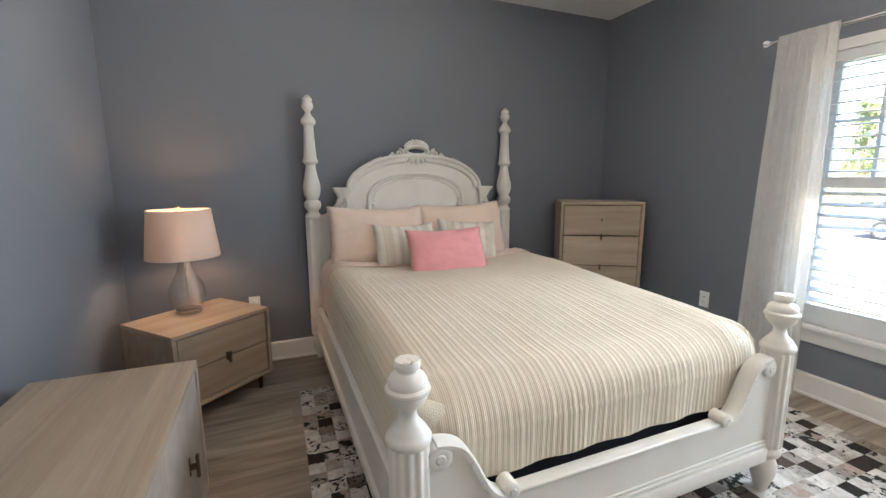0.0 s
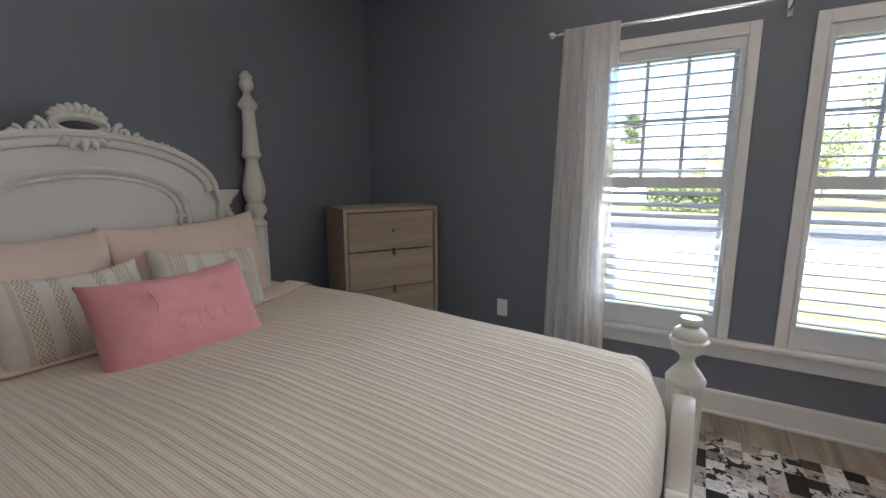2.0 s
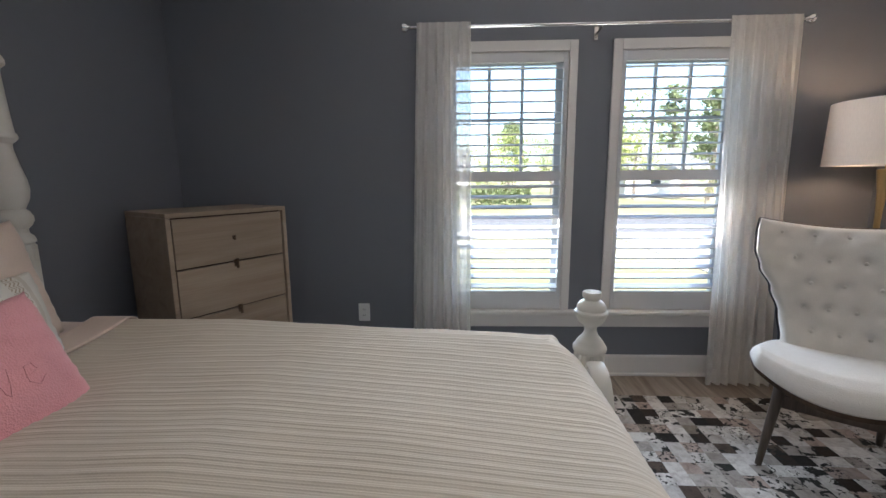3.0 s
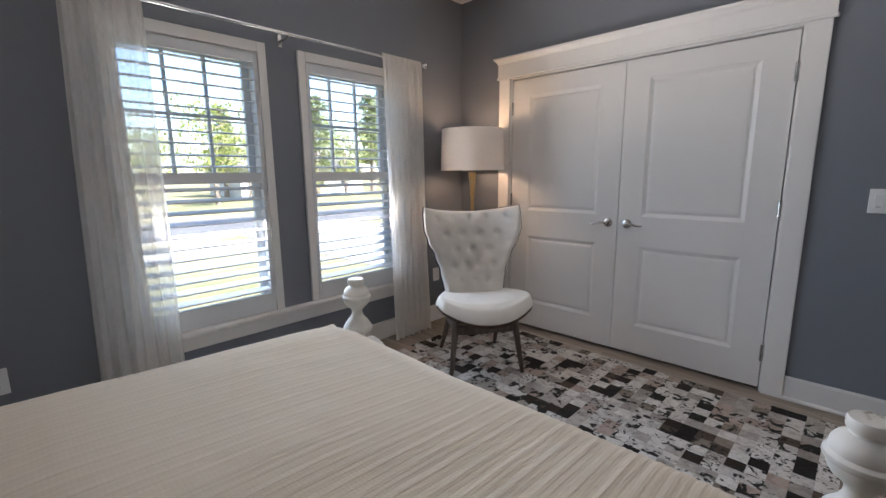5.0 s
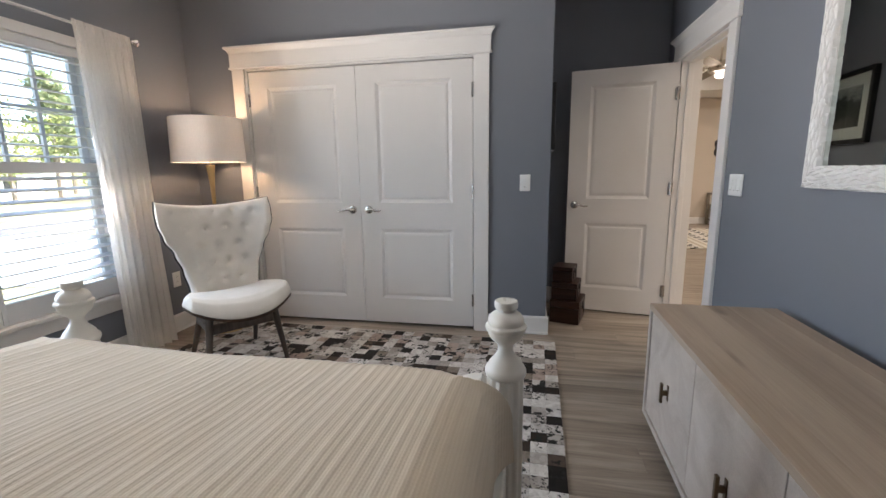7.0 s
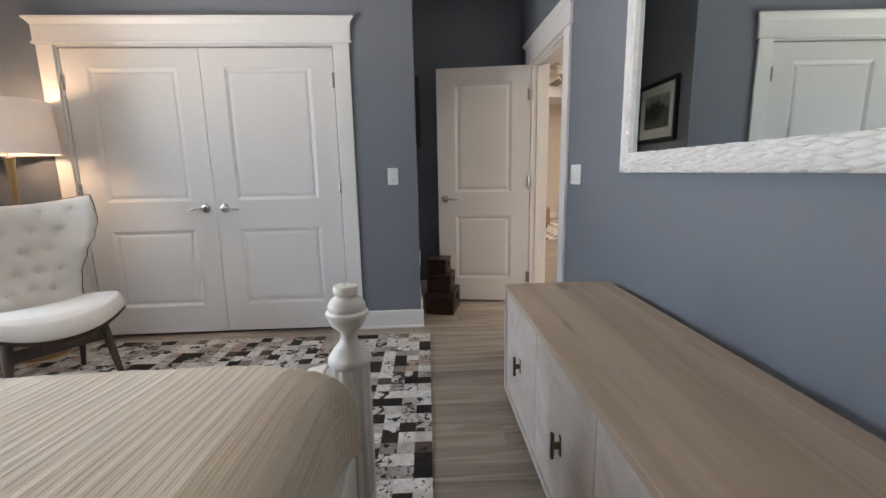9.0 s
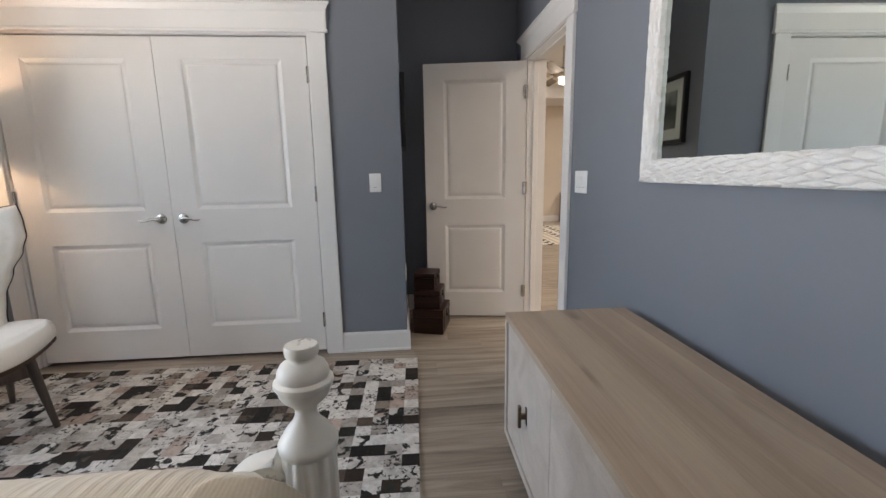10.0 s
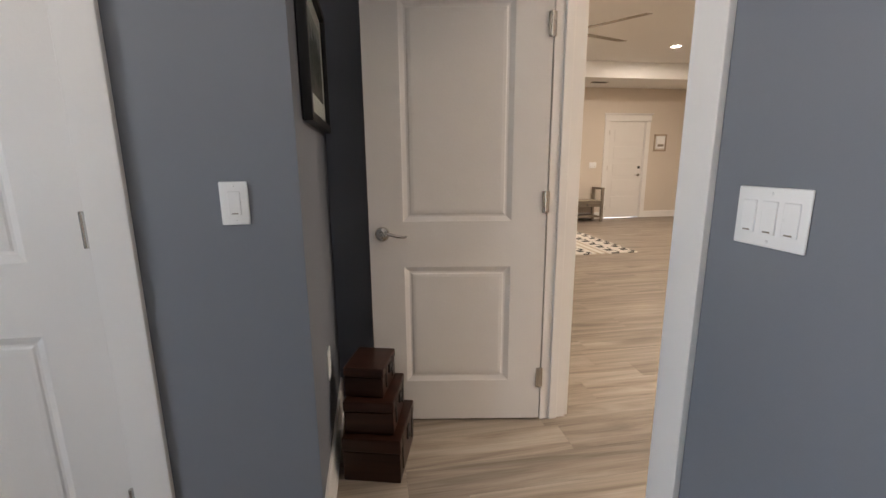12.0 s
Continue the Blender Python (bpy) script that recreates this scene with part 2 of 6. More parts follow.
def hide(name, island):
    """Cowhide patch: one of several coat tones, some with dark blots."""
    m, t, b = material(name)
    co = node(t, "ShaderNodeTexCoord")
    if island:
        rnd = node(t, "ShaderNodeNewGeometry").outputs["Random Per Island"]
    else:
        rnd = node(t, "ShaderNodeObjectInfo").outputs["Random"]
    mul = node(t, "ShaderNodeMath", operation="MULTIPLY")
    mul.inputs[1].default_value = 91.0
    t.links.new(rnd, mul.inputs[0])
    vec = node(t, "ShaderNodeVectorMath", operation="ADD")
    t.links.new(co.outputs["Object"], vec.inputs[0])
    t.links.new(mul.outputs[0], vec.inputs[1])
    coat = ramp(t, rnd, [(0.0, (0.62, 0.59, 0.56)), (0.14, (0.40, 0.32, 0.275)), (0.24, (0.42, 0.385, 0.35)), (0.34, (0.33, 0.30, 0.27)), (0.43, (0.66, 0.635, 0.60)),
                         (0.63, (0.24, 0.20, 0.165)), (0.68, (0.034, 0.023, 0.017)), (0.73, (0.54, 0.51, 0.48)), (0.91, (0.018, 0.014, 0.012)), (0.965, (0.09, 0.065, 0.05))], True)
    fr = node(t, "ShaderNodeMath", operation="FRACT")
    m7 = node(t, "ShaderNodeMath", operation="MULTIPLY")
    m7.inputs[1].default_value = 17.3
    t.links.new(rnd, m7.inputs[0])
    t.links.new(m7.outputs[0], fr.inputs[0])
    blot = noise_tex(t, vec.outputs[0], 17.0, 3, 0.55, 0.6)
    speck = noise_tex(t, vec.outputs[0], 55.0, 3, 0.6, 0.4)
    pick = mixed(t, ramp(t, fr.outputs[0], [(0.0, (0, 0, 0)), (0.55, (1, 1, 1))], True), blot, speck)
    lim = ramp(t, fr.outputs[0], [(0.0, (0.51, 0.51, 0.51)), (0.26, (0.57, 0.57, 0.57)), (0.44, (0.72, 0.72, 0.72)), (0.55, (0.54, 0.54, 0.54)), (0.70, (0.59, 0.59, 0.59)), (0.86, (0.8, 0.8, 0.8))], True)
    sub = node(t, "ShaderNodeMath", operation="SUBTRACT")
    t.links.new(pick, sub.inputs[0])
    t.links.new(lim, sub.inputs[1])
    c = mixed(t, ramp(t, sub.outputs[0], [(0.0, (0, 0, 0)), (0.04, (1, 1, 1))]), coat, (0.024, 0.024, 0.02))
    mottle = noise_tex(t, vec.outputs[0], 22.0, 4, 0.65, 0.8)
    c = mixed(t, 1.0, c, ramp(t, mottle, [(0.30, (0.62, 0.60, 0.58)), (0.58, (1.0, 1.0, 1.0))]), "MULTIPLY")
    hair = noise_tex(t, vec.outputs[0], 240.0, 3)
    c = mixed(t, 0.3, c, mixed(t, 1.0, c, ramp(t, hair, [(0.3, (0.55, 0.55, 0.55)), (0.7, (1.0, 1.0, 1.0))]), "MULTIPLY"))
    t.links.new(c, b.inputs["Base Color"])
    b.inputs["Roughness"].default_value, b.inputs["Specular IOR Level"].default_value = 0.8, 0.2
    bumped(t, b, hair, 0.4, 0.003)
    return m


def through_cloth(name, colour, clear, glow):
    """Thin cloth: part of the light passes, part scatters on through."""
    m, t, b = material(name)
    out = t.nodes["Material Output"]
    vec = mapped(t, (1, 1, 1))
    dif, tra, cle = node(t, "ShaderNodeBsdfDiffuse"), node(t, "ShaderNodeBsdfTranslucent"), node(t, "ShaderNodeBsdfTransparent")
    c = ramp(t, noise_tex(t, mapped(t, (300.0, 300.0, 40.0)), 1.0, 2), [(0.3, scaled(colour, 0.96)), (0.7, scaled(colour, 1.03))])
    t.links.new(c, dif.inputs[0])
    t.links.new(c, tra.inputs[0])
    m1, m2 = node(t, "ShaderNodeMixShader"), node(t, "ShaderNodeMixShader")
    m1.inputs[0].default_value = glow
    t.links.new(dif.outputs[0], m1.inputs[1])
    t.links.new(tra.outputs[0], m1.inputs[2])
    f = ramp(t, noise_tex(t, vec, 9.0, 3), [(0.3, (clear * 0.95,) * 3), (0.7, (min(1, clear * 1.05),) * 3)])
    t.links.new(f, m2.inputs[0])
    t.links.new(m1.outputs[0], m2.inputs[1])
    t.links.new(cle.outputs[0], m2.inputs[2])
    t.links.new(m2.outputs[0], out.inputs[0])
    return m


def glass(name, tint=(1, 1, 1), rough=0.0, solid=False):
    m, t, b = material(name)
    out = t.nodes["Material Output"]
    if solid:
        b.inputs["Base Color"].default_value = (*tint, 1)
        b.inputs["Roughness"].default_value = rough
        b.inputs["Transmission Weight"].default_value = 1.0
        b.inputs["IOR"].default_value = 1.45
        bumped(t, b, noise_tex(t, mapped(t), 24.0, 2), 0.15, 0.003)
        return m
    cle, glo, mx = node(t, "ShaderNodeBsdfTransparent"), node(t, "ShaderNodeBsdfGlossy"), node(t, "ShaderNodeMixShader")
    glo.inputs["Roughness"].default_value = 0.02
    cle.inputs[0].default_value = (*tint, 1)
    mx.inputs[0].default_value = 0.05
    t.links.new(cle.outputs[0], mx.inputs[1])
    t.links.new(glo.outputs[0], mx.inputs[2])
    t.links.new(mx.outputs[0], out.inputs[0])
    return m


def glowing(name, colour, power):
    m, t, b = material(name)
    b.inputs["Base Color"].default_value = (0.8, 0.8, 0.8, 1)
    b.inputs["Emission Color"].default_value = (*colour, 1)
    b.inputs["Emission Strength"].default_value = power
    return m


def striped_cloth():
    """Off-white cushion cloth with woven beige bands and zigzag stitching, upright on the cushion."""
    m, t, b = material("striped_cushion_cloth")
    co = node(t, "ShaderNodeTexCoord")
    sep = node(t, "ShaderNodeSeparateXYZ")
    t.links.new(co.outputs["Object"], sep.inputs[0])
    pp = node(t, "ShaderNodeMath", operation="PINGPONG")
    pp.inputs[1].default_value = 0.012
    t.links.new(sep.outputs[2], pp.inputs[0])
    zz = node(t, "ShaderNodeMath", operation="ADD")
    t.links.new(sep.outputs[0], zz.inputs[0])
    t.links.new(pp.outputs[0], zz.inputs[1])
    ms = node(t, "ShaderNodeMath", operation="PINGPONG")
    ms.inputs[1].default_value = 0.006
    t.links.new(zz.outputs[0], ms.inputs[0])
    zig = ramp(t, ms.outputs[0], [(0.0, (0.36, 0.27, 0.17)), (0.003, (0.72, 0.67, 0.58))])
    absx = node(t, "ShaderNodeMath", operation="ABSOLUTE")
    t.links.new(sep.outputs[0], absx.inputs[0])
    band = ramp(t, absx.outputs[0], [(0.0, (0, 0, 0)), (0.045, (1, 1, 1)), (0.075, (0, 0, 0)), (0.11, (1, 1, 1)), (0.155, (0, 0, 0))], True)
    c = mixed(t, band, (0.70, 0.655, 0.575), zig)
    c = mixed(t, ramp(t, absx.outputs[0], [(0.0, (0, 0, 0)), (0.16, (0.5, 0.5, 0.5)), (0.175, (0, 0, 0))], True), c, (0.50, 0.42, 0.31))
    t.links.new(c, b.inputs["Base Color"])
    b.inputs["Roughness"].default_value = 0.95
    bumped(t, b, noise_tex(t, co.outputs["Object"], 220.0, 2), 0.4, 0.003)
    return m


BEDWHITE, BEDFLAT = distressed("distressed_white_paint", True), distressed("white_bed_paint", False)
KNIT = knit()
HIDE, HIDEREST = hide("cowhide_patch", False), hide("cowhide_patches", True)
SHEER = through_cloth("sheer_cream_curtain", (0.97, 0.945, 0.90), 0.34, 0.50)
SHADE = through_cloth("lampshade_linen", (0.69, 0.59, 0.515), 0.0, 0.2)
SHADEWHITE = through_cloth("white_lampshade_cloth", (0.82, 0.78, 0.74), 0.0, 0.16)
PANE = glass("window_glass", (0.96, 0.98, 0.98))


def seeded_glass():
    """Thin clear blown glass, shinier towards its rim, with a faint milky haze of seeds."""
    m, t, b = material("clear_seeded_glass")
    cle, glo, haze = node(t, "ShaderNodeBsdfTransparent"), node(t, "ShaderNodeBsdfGlossy"), node(t, "ShaderNodeBsdfDiffuse")
    cle.inputs[0].default_value = (0.95, 0.95, 0.94, 1)
    glo.inputs["Roughness"].default_value = 0.06
    haze.inputs[0].default_value = (0.75, 0.74, 0.72, 1)
    lw = node(t, "ShaderNodeLayerWeight")
    lw.inputs["Blend"].default_value = 0.35
    gloss = ramp(t, lw.outputs["Facing"], [(0.0, (0.05, 0.05, 0.05)), (0.7, (0.14, 0.14, 0.14)), (1.0, (0.6, 0.6, 0.6))])
    m1, m2 = node(t, "ShaderNodeMixShader"), node(t, "ShaderNodeMixShader")
    seeds = ramp(t, noise_tex(t, mapped(t), 60.0, 3), [(0.45, (0.02, 0.02, 0.02)), (0.7, (0.14, 0.14, 0.14))])
    t.links.new(seeds, m1.inputs[0])
    t.links.new(cle.outputs[0], m1.inputs[1])
    t.links.new(haze.outputs[0], m1.inputs[2])
    t.links.new(gloss, m2.inputs[0])
    t.links.new(m1.outputs[0], m2.inputs[1])
    t.links.new(glo.outputs[0], m2.inputs[2])
    t.links.new(m2.outputs[0], t.nodes["Material Output"].inputs[0])
    return m


LAMPGLASS = seeded_glass()
STRIPED = striped_cloth()
MIRROR = plain("mirror_silver", (0.66, 0.71, 0.685), 0.015, 1.0, vary=0.0, bump=0.0)
GLOBE = glowing("lit_opal_glass", (1.0, 0.86, 0.68), 0.12)
BULB = glowing("lit_bulb", (1.0, 0.80, 0.58), 1.2)
DOWNLIGHT = glowing("lit_downlight", (1.0, 0.88, 0.74), 1.2)
LOUVER = plain("white_shutter_paint", (0.68, 0.69, 0.70), 0.35, vary=0.01, bump=0.03)
SASH = plain("white_vinyl_sash", (0.74, 0.75, 0.76), 0.4, vary=0.02, bump=0.03)


def carved():
    """Whitewashed carving for the mirror frame: wavy gouges."""
    m, t, b = material("whitewashed_carved_wood")
    vec = mapped(t)
    c = ramp(t, noise_tex(t, vec, 30.0, 4), [(0.3, (0.70, 0.68, 0.65)), (0.7, (0.80, 0.79, 0.77))])
    t.links.new(c, b.inputs["Base Color"])
    b.inputs["Roughness"].default_value = 0.6
    bumped(t, b, noise_tex(t, vec, 150.0, 3), 0.3, 0.002)
    return m


CARVED = carved()

# ---- mesh tools ----


def link(name, bm, mat, parent=None, label="", smooth=0.0):
    bmesh.ops.recalc_face_normals(bm, faces=bm.faces)
    me = bpy.data.meshes.new(name)
    bm.to_mesh(me)
    bm.free()
    me.materials.append(mat)
    if smooth:
        me.polygons.foreach_set("use_smooth", [True] * len(me.polygons))
        if smooth < 180:
            me.set_sharp_from_angle(angle=radians(smooth))
    ob = new(name, me)
    if parent:
        ob.parent = parent
    if label:
        ob["label"] = label
    return ob


def part(name, bm, mat, parent, label="", smooth=0.0):
    return link(name, bm, mat, parent, label, smooth)


def thing(name, label, category, m=None, group="", kind=""):
    ob = new(name)
    ob.empty_display_size = 0.1
    if m is not None:
        ob.matrix_basis = m
    return tagged(ob, label, category, group, kind)


def box(bm, x0, x1, y0, y1, z0, z1, bev=0.0, seg=2, m=None):
    vs = [bm.verts.new(v) for v in [(x0, y0, z0), (x1, y0, z0), (x1, y1, z0), (x0, y1, z0), (x0, y0, z1), (x1, y0, z1), (x1, y1, z1), (x0, y1, z1)]]
    fs = [bm.faces.new([vs[i] for i in q]) for q in [(3, 2, 1, 0), (4, 5, 6, 7), (0, 1, 5, 4), (1, 2, 6, 5), (2, 3, 7, 6), (3, 0, 4, 7)]]
    if m is not None:
        bmesh.ops.transform(bm, matrix=m, verts=vs)
    if bev:
        es = list({e for f in fs for e in f.edges})
        bmesh.ops.bevel(bm, geom=es, offset=bev, segments=seg, affect="EDGES", profile=0.5, clamp_overlap=True)
    return bm


def bx(x0, x1, y0, y1, z0, z1, bev=0.0, seg=2):
    return box(bmesh.new(), x0, x1, y0, y1, z0, z1, bev, seg)


def lathe(bm, prof, seg=28, at=(0, 0, 0), flutes=0, depth=0.0, m=None):
    """Turn a profile of (radius, height) about the z axis; flutes: grooves cut round it."""
    rings, made = [], []
    for r, z in prof:
        ring = []
        for i in range(seg):
            a = 2 * math.pi * i / seg
            rr = r - depth * (0.5 + 0.5 * math.cos(flutes * a)) if flutes else r
            v = bm.verts.new((at[0] + rr * math.cos(a), at[1] + rr * math.sin(a), at[2] + z))
            ring.append(v)
            made.append(v)
        rings.append(ring)
    for a, b in zip(rings, rings[1:]):
        for i in range(seg):
            bm.faces.new((a[i], a[(i + 1) % seg], b[(i + 1) % seg], b[i]))
    if prof[0][0] > 1e-4:
        bm.faces.new(rings[0][::-1])
    if prof[-1][0] > 1e-4:
        bm.faces.new(rings[-1])
    if m is not None:
        bmesh.ops.transform(bm, matrix=m, verts=made)
    return bm


def shell(bm, prof, seg=40, thick=0.003, at=(0, 0, 0)):
    """An open turned skin with thickness, such as a lampshade."""
    inner = [(r - thick, z) for r, z in prof][::-1]
    loop = list(prof) + inner
    rings = [[bm.verts.new((at[0] + r * math.cos(2 * math.pi * i / seg), at[1] + r * math.sin(2 * math.pi * i / seg), at[2] + z)) for i in range(seg)] for r, z in loop]
    n = len(rings)
    for k in range(n):
        a, b = rings[k], rings[(k + 1) % n]
        for i in range(seg):
            bm.faces.new((a[i], a[(i + 1) % seg], b[(i + 1) % seg], b[i]))
    return bm


def slab(bm, pts, y0, y1):
    """A flat outline of (x, z) points with thickness from y0 to y1."""
    a = [bm.verts.new((x, y0, z)) for x, z in pts]
    b = [bm.verts.new((x, y1, z)) for x, z in pts]
    bm.faces.new(a)
    bm.faces.new(b[::-1])
    for i in range(len(pts)):
        j = (i + 1) % len(pts)
        bm.faces.new((a[j], a[i], b[i], b[j]))
    return bm


def sweep(bm, path, prof, w=(0, 1, 0), closed=False):
    """Carry a closed profile of (out, along w) along a flat path whose plane has the normal w."""
    w = Vector(w)
    path = [Vector(p) for p in path]
    n = len(path)
    rings = []
    for i, p in enumerate(path):
        if closed:
            t = path[(i + 1) % n] - path[i - 1]
        else:
            t = path[min(i + 1, n - 1)] - path[max(i - 1, 0)]
        side = w.cross(t.normalized())
        rings.append([bm.verts.new(p + side * u + w * v) for u, v in prof])
    k = len(prof)
    for i in range(n if closed else n - 1):
        a, b = rings[i], rings[(i + 1) % n]
        for j in range(k):
            bm.faces.new((a[j], a[(j + 1) % k], b[(j + 1) % k], b[j]))
    if not closed:
        bm.faces.new(rings[0][::-1])
        bm.faces.new(rings[-1])
    return bm


def tube(bm, pts, r, seg=10):
    """A round rod through points; r may be one radius or one a point."""
    pts = [Vector(p) for p in pts]
    rs = r if isinstance(r, (list, tuple)) else [r] * len(pts)
    rings, ref = [], None
    for i, p in enumerate(pts):
        t = (pts[min(i + 1, len(pts) - 1)] - pts[max(i - 1, 0)]).normalized()
        if ref is None:
            ref = t.orthogonal().normalized()
        ref = (ref - t * ref.dot(t)).normalized()
        q = t.cross(ref)
        rings.append([bm.verts.new(p + (ref * math.cos(2 * math.pi * k / seg) + q * math.sin(2 * math.pi * k / seg)) * rs[i]) for k in range(seg)])
    for a, b in zip(rings, rings[1:]):
        for k in range(seg):
            bm.faces.new((a[k], a[(k + 1) % seg], b[(k + 1) % seg], b[k]))
    bm.faces.new(rings[0][::-1])
    bm.faces.new(rings[-1])
    return bm


def ball(bm, at, r, sx=1.0, sy=1.0, sz=1.0, seg=12):
    m = Matrix.Translation(at) @ Matrix.Diagonal((sx, sy, sz, 1))
    bmesh.ops.create_uvsphere(bm, u_segments=seg, v_segments=max(6, seg // 2 + 2), radius=r, matrix=m)
    return bm


def grid_sheet(bm, nu, nv, f, thick=None):
    """A sheet of points f(u, v), u and v from 0 to 1; thick: a second skin f2(u, v) behind, closed round the rim."""
    def lay(g):
        return [[bm.verts.new(g(i / nu, j / nv)) for j in range(nv + 1)] for i in range(nu + 1)]
    a = lay(f)
    for i in range(nu):
        for j in range(nv):
            bm.faces.new((a[i][j], a[i + 1][j], a[i + 1][j + 1], a[i][j + 1]))
    if thick:
        b = lay(thick)
        for i in range(nu):
            for j in range(nv):
                bm.faces.new((b[i][j + 1], b[i + 1][j + 1], b[i + 1][j], b[i][j]))
        for i in range(nu):
            bm.faces.new((a[i + 1][0], a[i][0], b[i][0], b[i + 1][0]))
            bm.faces.new((a[i][nv], a[i + 1][nv], b[i + 1][nv], b[i][nv]))
        for j in range(nv):
            bm.faces.new((a[0][j], a[0][j + 1], b[0][j + 1], b[0][j]))
            bm.faces.new((a[nu][j + 1], a[nu][j], b[nu][j], b[nu][j + 1]))
    return bm


def spiral(cx, cz, r0, r1, a0, turns, y=0.0, n=22):
    return [(cx + (r0 + (r1 - r0) * k / n) * math.cos(a0 + turns * 2 * math.pi * k / n), y, cz + (r0 + (r1 - r0) * k / n) * math.sin(a0 + turns * 2 * math.pi * k / n)) for k in range(n + 1)]


# ---- the shell of the house ----
WX, EX, NY, SY = -0.655, 3.235, 4.265, 0.0      # west, east, north wall faces; closet wall face
AX, AY, CZ = 0.325, -0.88, 2.75                 # alcove: side wall, back wall; ceiling height
T = 0.12
LX, LY = -6.9, -7.33                            # far corner of the living room


def wall(name, boxes, mat, label):
    bm = bmesh.new()
    for b in boxes:
        box(bm, *b)
    return tagged(link(name, bm, mat), label, "wall", kind="structure")


W1, W2 = (1.84, 2.55), (0.81, 1.535)             # window openings along the east wall
WZ0, WZ1 = 0.45, 2.02
wall("wall_north", [(WX - T, EX + T, NY, NY + T, -0.9, CZ + 0.2)], WALL, "blue-grey painted bedroom wall behind the bed")
wall("wall_east", [(EX, EX + 0.16, -0.9, W2[0], -0.9, CZ + 0.2), (EX, EX + 0.16, W2[1], W1[0], -0.9, CZ + 0.2), (EX, EX + 0.16, W1[1], NY, -0.9, CZ + 0.2),
                   (EX, EX + 0.16, W2[0], W2[1], -0.9, WZ0), (EX, EX + 0.16, W1[0], W1[1], -0.9, WZ0),
                   (EX, EX + 0.16, W2[0], W2[1], WZ1, CZ + 0.2), (EX, EX + 0.16, W1[0], W1[1], WZ1, CZ + 0.2)], WALL, "blue-grey painted wall with two shuttered windows")
D0, D1, DH = -0.535, 0.285, 2.045                # doorway in the west wall
wall("wall_west", [(WX - T, WX, D1 + 0.017, NY, 0, CZ + 0.2), (WX - T, WX, LY, D0 - 0.017, 0, CZ + 0.2), (WX - T, WX, D0 - 0.017, D1 + 0.017, DH + 0.015, CZ + 0.2)], WALL, "blue-grey painted wall with the doorway")
C0, C1 = 0.88, 2.69                              # closet opening
wall("wall_south", [(AX, C0 - 0.017, SY - T, SY, 0, CZ + 0.2), (C1 + 0.017, EX, SY - T, SY, 0, CZ + 0.2), (C0 - 0.017, C1 + 0.017, SY - T, SY, 2.06, CZ + 0.2)], WALL, "blue-grey painted closet wall")
wall("wall_alcove_side", [(AX, AX + T, AY, SY - T, 0, CZ + 0.2)], WALL, "blue-grey painted alcove side wall")
wall("wall_alcove_back", [(WX, EX, AY - T, AY, 0, CZ + 0.2)], WALL, "blue-grey painted alcove back wall")
tagged(link("ceiling", bx(WX - T, EX + 0.16, AY - T, NY + T, CZ, CZ + 0.15), CEIL), "white textured bedroom ceiling", "ceiling", kind="structure")

# living room beyond the doorway
wall("wall_living_south", [(LX, -5.757, LY - T, LY, 0, 3.1), (-4.903, WX - T, LY - T, LY, 0, 3.1), (-5.757, -4.903, LY - T, LY, 2.055, 3.1)], BEIGE, "beige painted living room wall")
wall("wall_living_west", [(LX - T, LX, LY - T, 3.0, 0, 3.1)], BEIGE, "beige painted living room wall")
wall("wall_living_north", [(LX, WX - T, 3.0, 3.0 + T, 0, 3.1)], BEIGE, "beige painted living room wall")
wall("wall_living_east", [(WX - T - 0.012, WX - T - 0.003, LY, D0 - 0.1, 0, 3.1), (WX - T - 0.012, WX - T - 0.003, D1 + 0.1, 3.0, 0, 3.1)], BEIGE, "beige painted living room wall by the doorway")
bm = bmesh.new()
TX0, TX1, TY0, TY1 = -6.0, -1.5, -6.3, 1.8
for b in [(LX, TX0, LY, 3.0, 2.72, 3.1), (TX1, WX - T - 0.012, LY, 3.0, 2.72, 3.1), (TX0, TX1, LY, TY0, 2.72, 3.1), (TX0, TX1, TY1, 3.0, 2.72, 3.1), (LX - T, WX - T, LY - T, 3.0 + T, 3.1, 3.2), (TX0, TX1, TY0, TY1, 3.0, 3.09)]:
    box(bm, *b)
tagged(link("ceiling_living", bm, CEIL), "white tray ceiling of the living room", "ceiling", kind="structure")
# unseen roof slab over the house, added to keep the sun out
tagged(link("roof", bx(LX - 0.6, EX + 0.75, LY - 0.6, NY + 0.7, 3.22, 3.4), CEIL), "plain flat roof slab with eaves, unseen, added to block the sun", "roof", kind="structure")


def baseboard(x0, y0, x1, y1, side):
    """Tall flat baseboard with a shoe moulding along a wall, standing out to the given side (a unit vector)."""
    bm = bmesh.new()
    prof = [(0, 0), (0.021, 0), (0.021, 0.012), (0.014, 0.02), (0.014, 0.128), (0.008, 0.14), (0, 0.14)]
    ends = []
    for x, y in ((x0, y0), (x1, y1)):
        ends.append([bm.verts.new((x + side[0] * d, y + side[1] * d, z)) for d, z in prof])
    k = len(prof)
    for j in range(k):
        bm.faces.new((ends[0][j], ends[0][(j + 1) % k], ends[1][(j + 1) % k], ends[1][j]))
    bm.faces.new(ends[0])
    bm.faces.new(ends[1][::-1])
    return tagged(link("baseboard", bm, TRIM), "tall white painted baseboard with shoe moulding", "baseboard", kind="structure")


